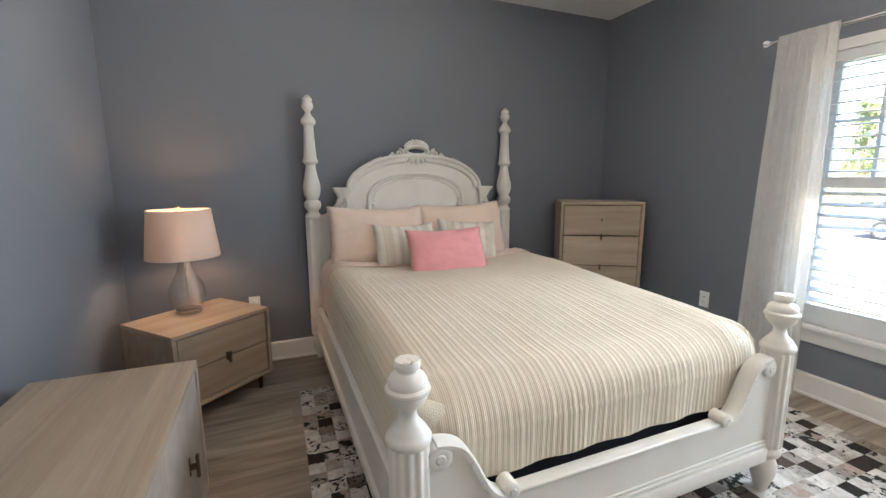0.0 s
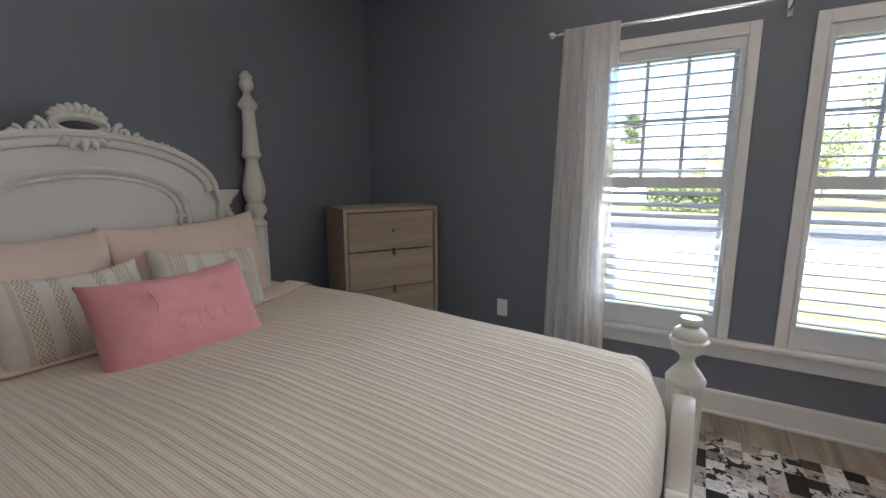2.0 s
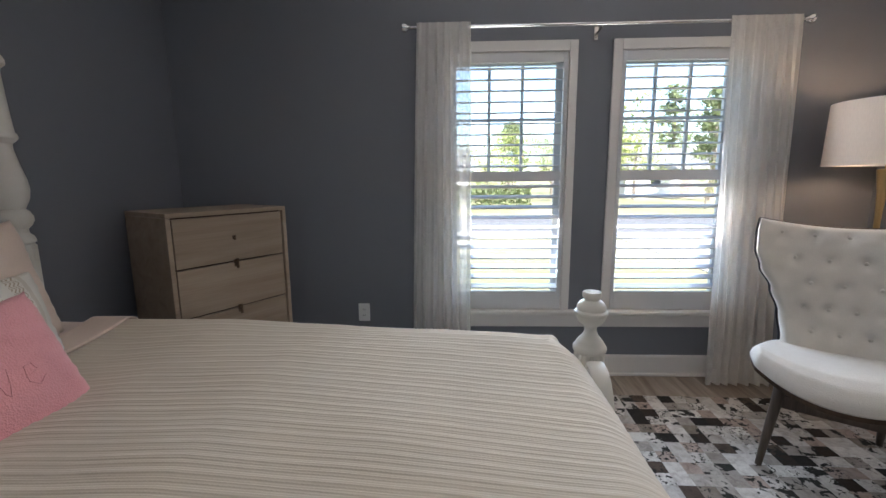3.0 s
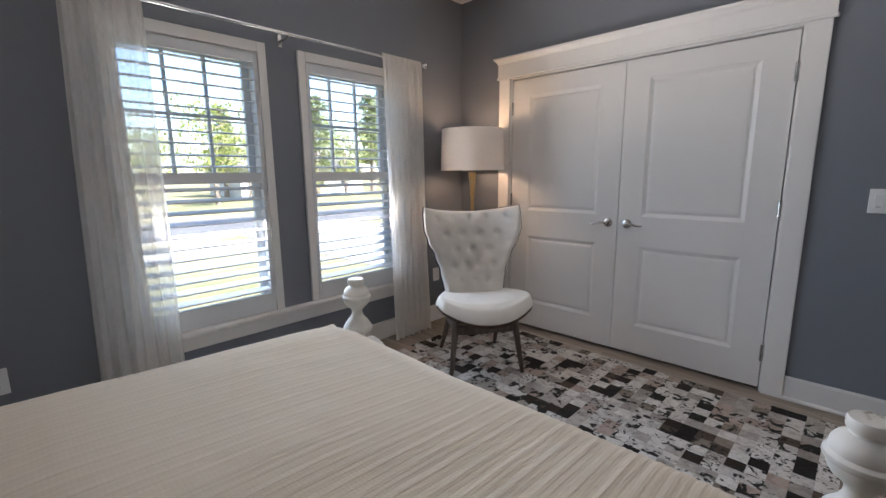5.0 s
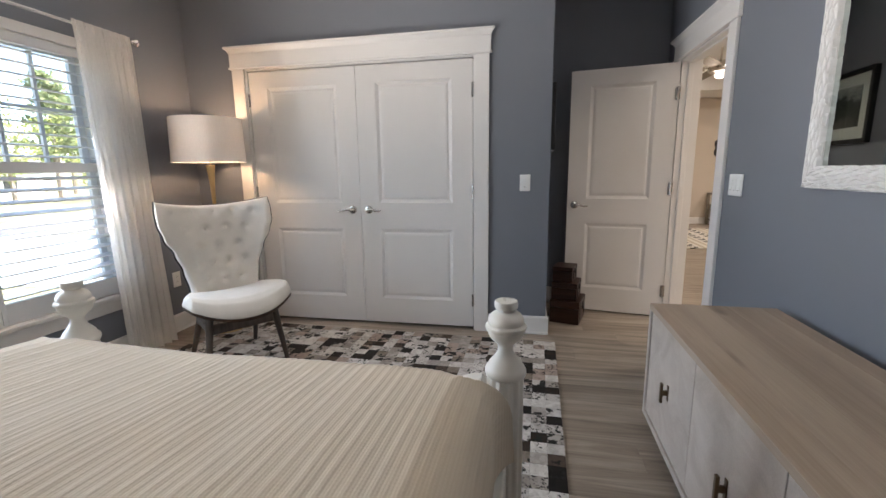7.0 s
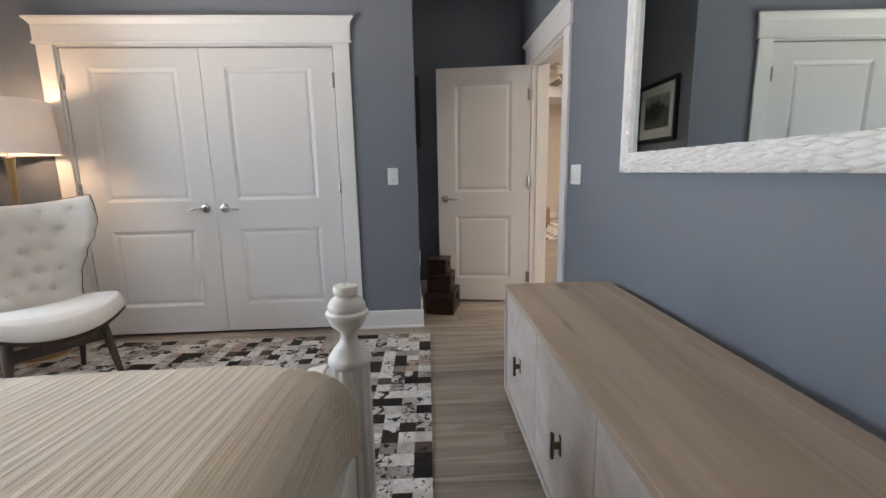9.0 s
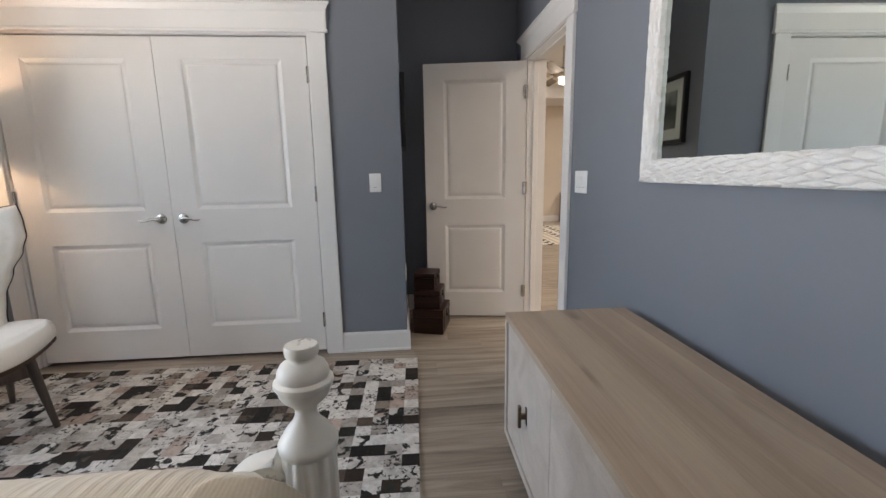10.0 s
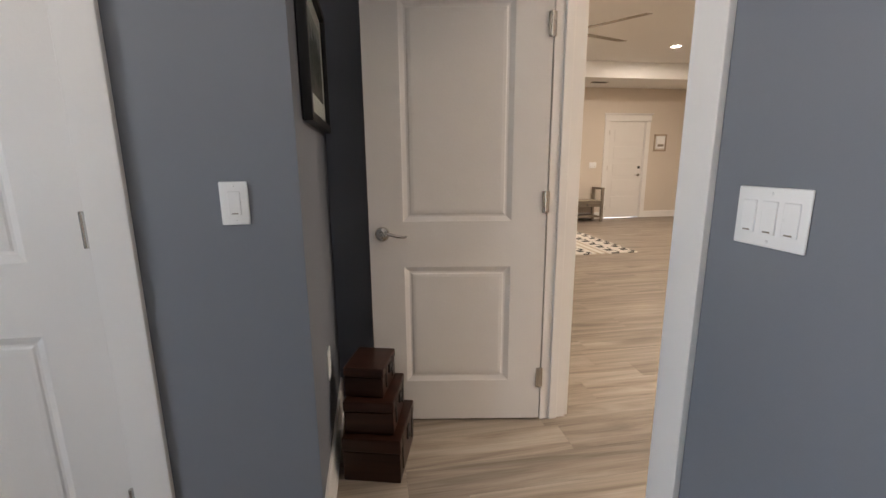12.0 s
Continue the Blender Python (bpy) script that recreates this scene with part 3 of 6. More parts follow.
baseboard(WX, NY, EX, NY, (0, -1))
baseboard(EX, NY - 0.021, EX, 0.021, (-1, 0))
baseboard(EX - 0.021, SY, C1 + 0.116, SY, (0, 1))
baseboard(C0 - 0.116, SY, AX - 0.021, SY, (0, 1))
baseboard(AX, SY, AX, AY, (-1, 0))
baseboard(AX - 0.021, AY, WX, AY, (0, 1))
baseboard(WX, D1 + 0.116, WX, NY - 0.021, (1, 0))
baseboard(-4.82, LY, WX - T - 0.02, LY, (0, 1))
baseboard(LX, LY, -5.84, LY, (0, 1))
baseboard(LX, LY + 0.021, LX, 3.0, (1, 0))


def head_casing(length):
    """Flat head board with a projecting cap and a small bead, along local x from 0, wall face at y = 0, out towards +y."""
    bm = bmesh.new()
    box(bm, 0, length, 0, 0.022, 0.018, 0.118, 0.002)
    box(bm, -0.008, length + 0.008, 0, 0.030, 0.0, 0.018, 0.005)
    slab_pts = [(0.0, 0.118), (0.022, 0.118), (0.028, 0.130), (0.042, 0.148), (0.050, 0.152), (0.050, 0.166), (0.0, 0.166)]
    ends = []
    for x, s in ((-0.0, -1), (length, 1)):
        ends.append([bm.verts.new((x + s * (max(0.0, d - 0.022)), d, z)) for d, z in slab_pts])
    k = len(slab_pts)
    for j in range(k):
        bm.faces.new((ends[0][j], ends[0][(j + 1) % k], ends[1][(j + 1) % k], ends[1][j]))
    bm.faces.new(ends[0])
    bm.faces.new(ends[1][::-1])
    return bm


def door_casing(name, width, height, m, label, depth):
    """Casing legs, head and jamb lining for an opening of that size; local x along the wall, +y into the room."""
    th = thing(name, label, "door frame", m, kind="structure")
    for x0, x1 in ((-0.116, -0.012), (width + 0.012, width + 0.116)):
        part("casing_leg", bx(x0, x1, 0, 0.02, 0, height + 0.012, 0.003), TRIM, th)
    hd = part("head_casing", head_casing(width + 0.256), TRIM, th)
    hd.location = (-0.128, 0, height + 0.012)
    for x0, x1 in ((-0.016, -0.001), (width + 0.001, width + 0.016)):
        part("jamb", bx(x0, x1, -depth, -0.002, 0, height), TRIM, th)
    part("jamb_head", bx(-0.016, width + 0.016, -depth, -0.002, height, height + 0.014), TRIM, th)
    return th


def panel_field(bm, x0, x1, z0, z1, y, out):
    """A sunk panel with a sloped moulding and a slightly raised field; y: face of the door, out: which way is out."""
    rings = []
    for inset, d in ((0, 0.0), (0.004, -0.002), (0.022, -0.009), (0.030, -0.009), (0.036, -0.006), (0.05, -0.0045)):
        rings.append([bm.verts.new(p) for p in [(x0 + inset, y + out * d, z0 + inset), (x1 - inset, y + out * d, z0 + inset), (x1 - inset, y + out * d, z1 - inset), (x0 + inset, y + out * d, z1 - inset)]])
    for a, b in zip(rings, rings[1:]):
        for i in range(4):
            bm.faces.new((a[i], a[(i + 1) % 4], b[(i + 1) % 4], b[i]))
    bm.faces.new(rings[-1])


def lever(parent, x, z, y, out, way):
    """Round rose and wavy lever; out: direction off the door face, way: the lever's direction along x."""
    bm = bmesh.new()
    rot = pose(x, y, z, -90 * out, 0, 0)
    lathe(bm, [(0.031, 0), (0.033, 0.003), (0.030, 0.008), (0.020, 0.011), (0.013, 0.014), (0.012, 0.045), (0.0, 0.047)], 24, m=rot)
    o = out
    tube(bm, [(x, y + o * 0.04, z), (x + way * 0.02, y + o * 0.043, z + 0.004), (x + way * 0.045, y + o * 0.045, z + 0.003), (x + way * 0.075, y + o * 0.045, z - 0.006), (x + way * 0.10, y + o * 0.044, z - 0.008), (x + way * 0.115, y + o * 0.042, z - 0.004)],
         [0.011, 0.009, 0.008, 0.007, 0.006, 0.004], 10)
    return part("door_handle", bm, NICKEL, parent, "brushed nickel lever handle", 40)


def hinge(parent, x, y, z, half=0.008):
    bm = bmesh.new()
    tube(bm, [(x, y, z - 0.05), (x, y, z + 0.05)], 0.007, 10)
    box(bm, x - half, x + half, y - 0.004, y + 0.001, z - 0.048, z + 0.048)
    return part("hinge", bm, NICKEL, parent, "nickel butt hinge")


def panel_door(name, w, h, m, label, handle_x, handle_way, hinge_x, sides=(1, -1), hinge_y=0.006, half=0.008):
    """Two-panel moulded door; local x along the leaf, faces at y = 0 and y = -0.035."""
    th = thing(name, label, "door", m, kind="structure")
    st = 0.155
    panels = ((st, w - st, 0.205, 0.775), (st, w - st, 0.985, h - 0.125))
    bm = bmesh.new()
    xs, zs = [0, st, w - st, w], [0, 0.205, 0.775, 0.985, h - 0.125, h]
    for y in (0.0, -0.035):
        for i in range(3):
            for j in range(5):
                if i == 1 and j in (1, 3):
                    continue
                bm.faces.new([bm.verts.new(p) for p in [(xs[i], y, zs[j]), (xs[i + 1], y, zs[j]), (xs[i + 1], y, zs[j + 1]), (xs[i], y, zs[j + 1])]])
    for a, b in (((0, 0), (w, 0)), ((w, 0), (w, h)), ((w, h), (0, h)), ((0, h), (0, 0))):
        bm.faces.new([bm.verts.new(p) for p in [(a[0], 0, a[1]), (b[0], 0, b[1]), (b[0], -0.035, b[1]), (a[0], -0.035, a[1])]])
    bmesh.ops.remove_doubles(bm, verts=bm.verts, dist=1e-5)
    part("leaf", bm, DOORP, th)
    for p in panels:
        bm = bmesh.new()
        panel_field(bm, *p, 0.0, 1)
        panel_field(bm, *p, -0.035, -1)
        part("panel", bm, DOORP, th)
    for s in sides:
        lever(th, handle_x, 0.93, 0.0 if s > 0 else -0.035, s, handle_way)
    for z in (0.22, 1.07, 1.80):
        hinge(th, hinge_x, hinge_y, z, half)
    return th


door_casing("door_casing_closet", C1 - C0, 2.045, pose(C0, SY, 0), "white closet casing with a crowned head", T)
cw = (C1 - C0 - 0.016) / 2
panel_door("door_1", cw, 2.016, pose(C0 + 0.006, SY - 0.012, 0.021), "closed white two-panel closet door", cw - 0.065, -1, -0.001, (1,), 0.010)
panel_door("door_2", cw, 2.016, pose(C0 + 0.010 + cw, SY - 0.012, 0.021), "closed white two-panel closet door", 0.065, 1, cw + 0.001, (1,), 0.010)
wall("wall_closet_back", [(C0 - 0.2, C1 + 0.2, SY - 0.60, SY - 0.56, 0, CZ)], CEIL, "plain closet back wall")
door_casing("door_casing_bedroom", D1 - D0, DH, pose(WX, D1, 0, 0, 0, -90), "white doorway casing with a crowned head", T + 0.012)
door_casing("door_casing_hall", D1 - D0, DH, pose(WX - T - 0.0125, D0, 0, 0, 0, 90), "white doorway casing on the living room side", 0.001)
stop = thing("door_stop_moulding", "white stop moulding round the doorway lining", "trim", pose(0, 0, 0), kind="structure")
for y0, y1 in ((D0 - 0.001, D0 + 0.011), (D1 - 0.011, D1 + 0.001)):
    part("stop_leg", bx(WX - 0.085, WX - 0.045, y0, y1, 0.001, DH - 0.012, 0.003), TRIM, stop)
part("stop_head", bx(WX - 0.085, WX - 0.045, D0, D1, DH - 0.0115, DH - 0.0005, 0.003), TRIM, stop)
# the bedroom door stands open, past a right angle
panel_door("door_3", 0.797, 2.028, pose(WX + 0.009, D0 + 0.004, 0.012, 0, 0, -9.4), "white two-panel bedroom door standing open", 0.737, -1, 0.004, (1, -1), 0.006, 0.016)


# ---- windows and shutters ----
def window(name, y0, y1, label):
    """Cased window with shutters inside and a double-hung sash outside, along y from y0 to y1."""
    th = thing(name, label, "window", pose(0, 0, 0), kind="structure")
    xf = EX - 0.02
    part("casing", bx(xf, EX, y0 - 0.05, y0, WZ0, WZ1 + 0.06, 0.003), TRIM, th)
    part("casing", bx(xf, EX, y1, y1 + 0.05, WZ0, WZ1 + 0.06, 0.003), TRIM, th)
    part("casing", bx(xf, EX, y0 + 0.0005, y1 - 0.0005, WZ1, WZ1 + 0.06, 0.003), TRIM, th)
    bm = bmesh.new()
    for b in [(EX - 0.006, EX + 0.155, y0, y0 + 0.006, WZ0, WZ1), (EX - 0.006, EX + 0.155, y1 - 0.006, y1, WZ0, WZ1), (EX - 0.006, EX + 0.155, y0 + 0.006, y1 - 0.006, WZ1 - 0.006, WZ1), (EX - 0.006, EX + 0.155, y0 + 0.006, y1 - 0.006, WZ0, WZ0 + 0.006)]:
        box(bm, *b)
    part("window_frame", bm, TRIM, th)
    # shutter panel
    sx0, sx1 = EX - 0.012, EX + 0.018
    a, b = y0 + 0.006, y1 - 0.006
    st = 0.022
    la, lb = a + st, b - st
    lz = [(0.568, 1.267), (1.328, 1.961)]
    bm = bmesh.new()
    box(bm, sx0, sx1, a, la, WZ0 + 0.006, WZ1 - 0.006, 0.002)
    box(bm, sx0, sx1, lb, b, WZ0 + 0.006, WZ1 - 0.006, 0.002)
    box(bm, sx0, sx1, la, lb, WZ0 + 0.006, lz[0][0], 0.002)
    box(bm, sx0, sx1, la, lb, lz[0][1], lz[1][0], 0.002)
    box(bm, sx0, sx1, la, lb, lz[1][1], WZ1 - 0.006, 0.002)
    shutter = part("shutter", bm, LOUVER, th, "white shutter panel with open louvres")
    blade = None
    for (z0, z1), n, tilt in ((lz[0], 11, -12.0), (lz[1], 10, -6.5)):
        for i in range(n):
            z = z0 + (z1 - z0) * (i + 0.5) / n
            if blade is None:
                bmb = bmesh.new()
                pr = [(-0.032, -0.0032), (-0.032, 0.0032), (-0.02, 0.0048), (0.02, 0.0048), (0.032, 0.0032), (0.032, -0.0032), (0.02, -0.0048), (-0.02, -0.0048)]
                e = [[bmb.verts.new((u, s, v)) for u, v in pr] for s in (-(lb - la) / 2 + 0.002, (lb - la) / 2 - 0.002)]
                for j in range(8):
                    bmb.faces.new((e[0][j], e[0][(j + 1) % 8], e[1][(j + 1) % 8], e[1][j]))
                bmb.faces.new(e[0])
                bmb.faces.new(e[1][::-1])
                ob = part("louver", bmb, LOUVER, shutter)
                blade = ob.data
            else:
                ob = new("louver", blade)
                ob.parent = shutter
            ob.matrix_basis = pose(EX + 0.006, (la + lb) / 2, z, 0, tilt, 0)
    # sashes
    gx = EX + 0.085
    zm = 1.30
    for z0, z1, off, cols, rows in ((WZ0 + 0.006, zm + 0.02, 0.0, 1, 1), (zm - 0.02, WZ1 - 0.006, 0.03, 3, 2)):
        bm = bmesh.new()
        x0, x1 = gx + off, gx + off + 0.028
        box(bm, x0, x1, a, a + 0.04, z0, z1)
        box(bm, x0, x1, b - 0.04, b, z0, z1)
        box(bm, x0, x1, a + 0.04, b - 0.04, z0, z0 + 0.045)
        box(bm, x0, x1, a + 0.04, b - 0.04, z1 - 0.04, z1)
        sash = part("sash", bm, SASH, th)
        ya, yb, za, zb = a + 0.04, b - 0.04, z0 + 0.045, z1 - 0.04
        for i in range(1, cols):
            y = ya + (yb - ya) * i / cols
            part("muntin", bx(x0 + 0.004, x1 - 0.004, y - 0.009, y + 0.009, za, zb), SASH, sash)
        for j in range(1, rows):
            z = za + (zb - za) * j / rows
            part("muntin", bx(x0 + 0.006, x1 - 0.006, ya, yb, z - 0.009, z + 0.009), SASH, sash)
        ob = part("pane", bx(x0 + 0.012, x0 + 0.016, ya, yb, za, zb), PANE, sash, "clear window glass")
        ob.visible_shadow = False
    return th


window("window_1", *W1, "white double-hung window with open plantation shutters")
window("window_2", *W2, "white double-hung window with open plantation shutters")
bm = bmesh.new()
box(bm, EX - 0.055, EX, 0.70, 2.66, 0.420, 0.4495, 0.008, 3)
box(bm, EX - 0.018, EX, 0.74, 2.62, 0.335, 0.420, 0.003)
tagged(link("window_sill", bm, TRIM), "long white window stool and apron", "window sill", kind="structure")


# ---- outside ----
ASPHALT = plain("asphalt", (0.10, 0.10, 0.105), 0.9, vary=0.15, fine=30.0, coarse=0.3, bump=0.2, shuffle=False)
CONCRETE = plain("pale_concrete", (0.36, 0.345, 0.32), 0.9, vary=0.1, fine=20.0, coarse=0.4, bump=0.1, shuffle=False)
BARK = plain("bark", (0.22, 0.18, 0.15), 0.95, vary=0.3, fine=25.0, coarse=4.0, bump=0.6)
SIDING = plain("pale_siding", (0.55, 0.55, 0.54), 0.7, vary=0.05, bump=0.1)
SHINGLE = plain("grey_shingle", (0.16, 0.155, 0.155), 0.9, vary=0.2, fine=12.0, bump=0.3)
CARPAINT = plain("silver_car_paint", (0.55, 0.57, 0.59), 0.25, 0.6, vary=0.02, bump=0.0)
CARGLASS = plain("dark_car_glass", (0.03, 0.035, 0.045), 0.08, vary=0.02, bump=0.0)
TYRE = plain("tyre_rubber", (0.02, 0.02, 0.02), 0.85, vary=0.1, bump=0.1)


def lawn():
    m, t, b = material("dry_lawn")
    co = node(t, "ShaderNodeTexCoord")
    big, small = noise_tex(t, co.outputs["Object"], 0.22, 4), noise_tex(t, co.outputs["Object"], 9.0, 4)
    c = ramp(t, big, [(0.35, (0.085, 0.115, 0.04)), (0.52, (0.20, 0.185, 0.09)), (0.68, (0.34, 0.285, 0.18))])
    c = mixed(t, 0.4, c, ramp(t, small, [(0.3, (0.07, 0.08, 0.03)), (0.7, (0.34, 0.30, 0.18))]))
    t.links.new(c, b.inputs["Base Color"])
    b.inputs["Roughness"].default_value = 0.95
    bumped(t, b, small, 0.6, 0.05)
    return m


def leaf_mat(name, a, b2):
    m, t, b = material(name)
    r = node(t, "ShaderNodeNewGeometry").outputs["Random Per Island"]
    c = ramp(t, r, [(0.0, a), (1.0, b2)])
    t.links.new(c, b.inputs["Base Color"])
    b.inputs["Roughness"].default_value = 0.6
    thin, mx = node(t, "ShaderNodeBsdfTranslucent"), node(t, "ShaderNodeMixShader")
    t.links.new(c, thin.inputs[0])
    mx.inputs[0].default_value = 0.5
    t.links.new(b.outputs[0], mx.inputs[1])
    t.links.new(thin.outputs[0], mx.inputs[2])
    t.links.new(mx.outputs[0], t.nodes["Material Output"].inputs[0])
    return m


GZ = -0.9
LEAF = leaf_mat("green_leaves", (0.16, 0.21, 0.05), (0.40, 0.42, 0.13))
NEEDLE = leaf_mat("pine_needles", (0.12, 0.16, 0.07), (0.28, 0.31, 0.15))
bm = bmesh.new()
bmesh.ops.create_grid(bm, x_segments=2, y_segments=2, size=900, matrix=Matrix.Translation((0, 0, GZ)))
tagged(link("ground", bm, lawn()), "patchy dry lawn reaching into the distance", "ground", kind="structure")
tagged(link("road", bx(17.5, 24.5, -160, 160, GZ - 0.2, GZ + 0.02), ASPHALT), "grey asphalt street in full sun", "road", kind="structure")
tagged(link("driveway", bx(3.6, 17.49, -9.0, -3.2, GZ - 0.2, GZ + 0.03), CONCRETE), "pale concrete driveway in full sun", "driveway", kind="structure")
tagged(link("kerb", bx(16.9, 17.2, -3.0, 160, GZ - 0.1, GZ + 0.12, 0.03), CONCRETE), "pale concrete kerb along the street", "kerb", kind="structure")
tagged(link("pavement", bx(13.6, 15.2, -3.0, 160, GZ - 0.1, GZ + 0.04, 0.01), CONCRETE), "pale concrete pavement", "pavement", kind="structure")


def tree(name, label, height, crown_r, pine, seed, m):
    rng = random.Random(seed)
    th = thing(name, label, "tree", m, "trees across the street")
    bm = bmesh.new()
    lean = (rng.uniform(-0.4, 0.4), rng.uniform(-0.4, 0.4))
    pts = [(lean[0] * k * k, lean[1] * k * k, height * k - 0.1) for k in (0, 0.25, 0.5, 0.75, 0.95)]
    r0 = 0.028 * height
    tube(bm, pts, [r0, r0 * 0.8, r0 * 0.6, r0 * 0.35, r0 * 0.1], 8)
    tips = []
    n = 20 if pine else 14
    for k in range(n):
        f = (0.30 if pine else 0.25) + (0.66 if pine else 0.62) * k / n
        a = k * 2.4 + rng.uniform(-0.4, 0.4)
        base = Vector((lean[0] * f * f, lean[1] * f * f, height * f))
        reach = crown_r * (1.15 - f if pine else math.sqrt(max(0.1, 1 - (2 * f - 1.1) ** 2))) * rng.uniform(0.7, 1.15)
        tip = base + Vector((math.cos(a) * reach, math.sin(a) * reach, (0.1 if pine else 0.45) * reach + rng.uniform(-0.2, 0.3)))
        tube(bm, [base, base.lerp(tip, 0.5) + Vector((0, 0, 0.1)), tip], [r0 * 0.25, r0 * 0.14, r0 * 0.05], 5)
        tips += [tip, base.lerp(tip, 0.65), base.lerp(tip, 0.4)]
    part("trunk", bm, BARK, th)
    verts, faces = [], []
    for c in tips:
        for _ in range(40):
            d = Vector((rng.gauss(0, 1), rng.gauss(0, 1), rng.gauss(0, 0.6)))
            p = c + d * crown_r * (0.12 if pine else 0.19)
            s = rng.uniform(0.10, 0.24) * height / 9
            u = Vector((rng.gauss(0, 1), rng.gauss(0, 1), rng.gauss(0, 1))).normalized()
            v = u.orthogonal().normalized()
            i = len(verts)
            verts += [p - u * s, p + v * s * 0.45, p + u * s, p - v * s * 0.45]
            faces.append((i, i + 1, i + 2, i + 3))
    me = bpy.data.meshes.new("crown")
    me.from_pydata(verts, [], faces)
    me.materials.append(NEEDLE if pine else LEAF)
    crown = new("crown", me)
    crown.parent = th
    return th


kinds = [tree("pine_tree", "tall pine with sparse needle clumps", 13.0, 3.2, True, 3, pose(48, -33.0, GZ)),
         tree("oak_tree", "broad leafy tree in full sun", 8.0, 3.6, False, 5, pose(36, -9.0, GZ)),
         tree("young_tree", "small leafy tree by the street", 5.0, 2.0, False, 8, pose(29, 7.5, GZ))]
rng = random.Random(21)
spots = [(0, 45, -3), (0, 48, -14), (0, 40, -20), (1, 44, -26), (1, 38, -1.5), (2, 30, -14), (2, 33, 0.5), (0, 52, 8), (1, 46, 13), (1, 34, -30), (0, 36, -35), (2, 27, -24), (0, 44, 20), (1, 33, 24), (0, 39, 30), (1, 50, -8), (2, 29, 14), (0, 55, -40), (1, 40, -44), (0, 47, -50), (1, 52, 2), (1, 55, -30), (1, 58, -18), (0, 58, -4), (1, 60, -48), (1, 62, 16), (2, 48, -36), (0, 60, -26), (1, 42, -14), (1, 60, -10), (0, 62, -60), (1, 50, -62)]
for k, x, y in spots:
    s = rng.uniform(0.8, 1.25) * (0.68 if y > -26 else 1.0)
    c = copy_thing(kinds[k], pose(x, y, GZ, 0, 0, rng.uniform(0, 360)))
    c.scale = (s, s, s * rng.uniform(0.9, 1.1))


def hedge(m, length, h):
    th = thing("hedge", "dark green clipped hedge across the street", "hedge", m, kind="stuff")
    rg = random.Random(4)
    verts, faces = [], []
    for _ in range(2600):
        p = Vector((rg.gauss(0, 0.35), rg.uniform(0, length), h * rg.random() ** 0.6))
        s = rg.uniform(0.08, 0.18)
        u = Vector((rg.gauss(0, 1), rg.gauss(0, 1), rg.gauss(0, 1))).normalized()
        v = u.orthogonal().normalized()
        i = len(verts)
        verts += [p - u * s, p + v * s * 0.6, p + u * s, p - v * s * 0.6]
        faces.append((i, i + 1, i + 2, i + 3))
    me = bpy.data.meshes.new("foliage")
    me.from_pydata(verts, [], faces)
    me.materials.append(NEEDLE)
    ob = new("foliage", me)
    ob.parent = th


hedge(pose(31, -2.5, GZ), 7.0, 1.6)


def house(m, wid, dep, h, rise):
    th = thing("house", "pale one-storey house with a grey shingle roof", "house", m, "houses across the street")
    part("wall", bx(-dep / 2, dep / 2, -wid / 2, wid / 2, 0, h), SIDING, th)
    bm = bmesh.new()
    o = 0.5
    a = [(-dep / 2 - o, h), (dep / 2 + o, h), (0, h + rise)]
    e = [[bm.verts.new((x, s, z)) for x, z in a] for s in (-wid / 2 - o, wid / 2 + o)]
    for i in range(3):
        bm.faces.new((e[0][i], e[0][(i + 1) % 3], e[1][(i + 1) % 3], e[1][i]))
    bm.faces.new(e[0])
    bm.faces.new(e[1][::-1])
    part("roof", bm, SHINGLE, th)
    for y in (-0.32, -0.1, 0.3):
        w = part("window", bx(-dep / 2 - 0.03, -dep / 2 + 0.02, wid * y - 0.6, wid * y + 0.6, 1.0, 2.3, 0.01), SASH, th)
        part("pane", bx(-dep / 2 - 0.04, -dep / 2 - 0.032, wid * y - 0.52, wid * y + 0.52, 1.08, 2.22), CARGLASS, w)
    part("door", bx(-dep / 2 - 0.03, -dep / 2 + 0.02, wid * 0.1 - 0.5, wid * 0.1 + 0.5, 0, 2.1, 0.01), BARK, th)
    return th


h1 = house(pose(47, 9, GZ), 15, 9, 2.9, 2.4)
copy_thing(h1, pose(50, -22, GZ))
copy_thing(h1, pose(46, 34, GZ))


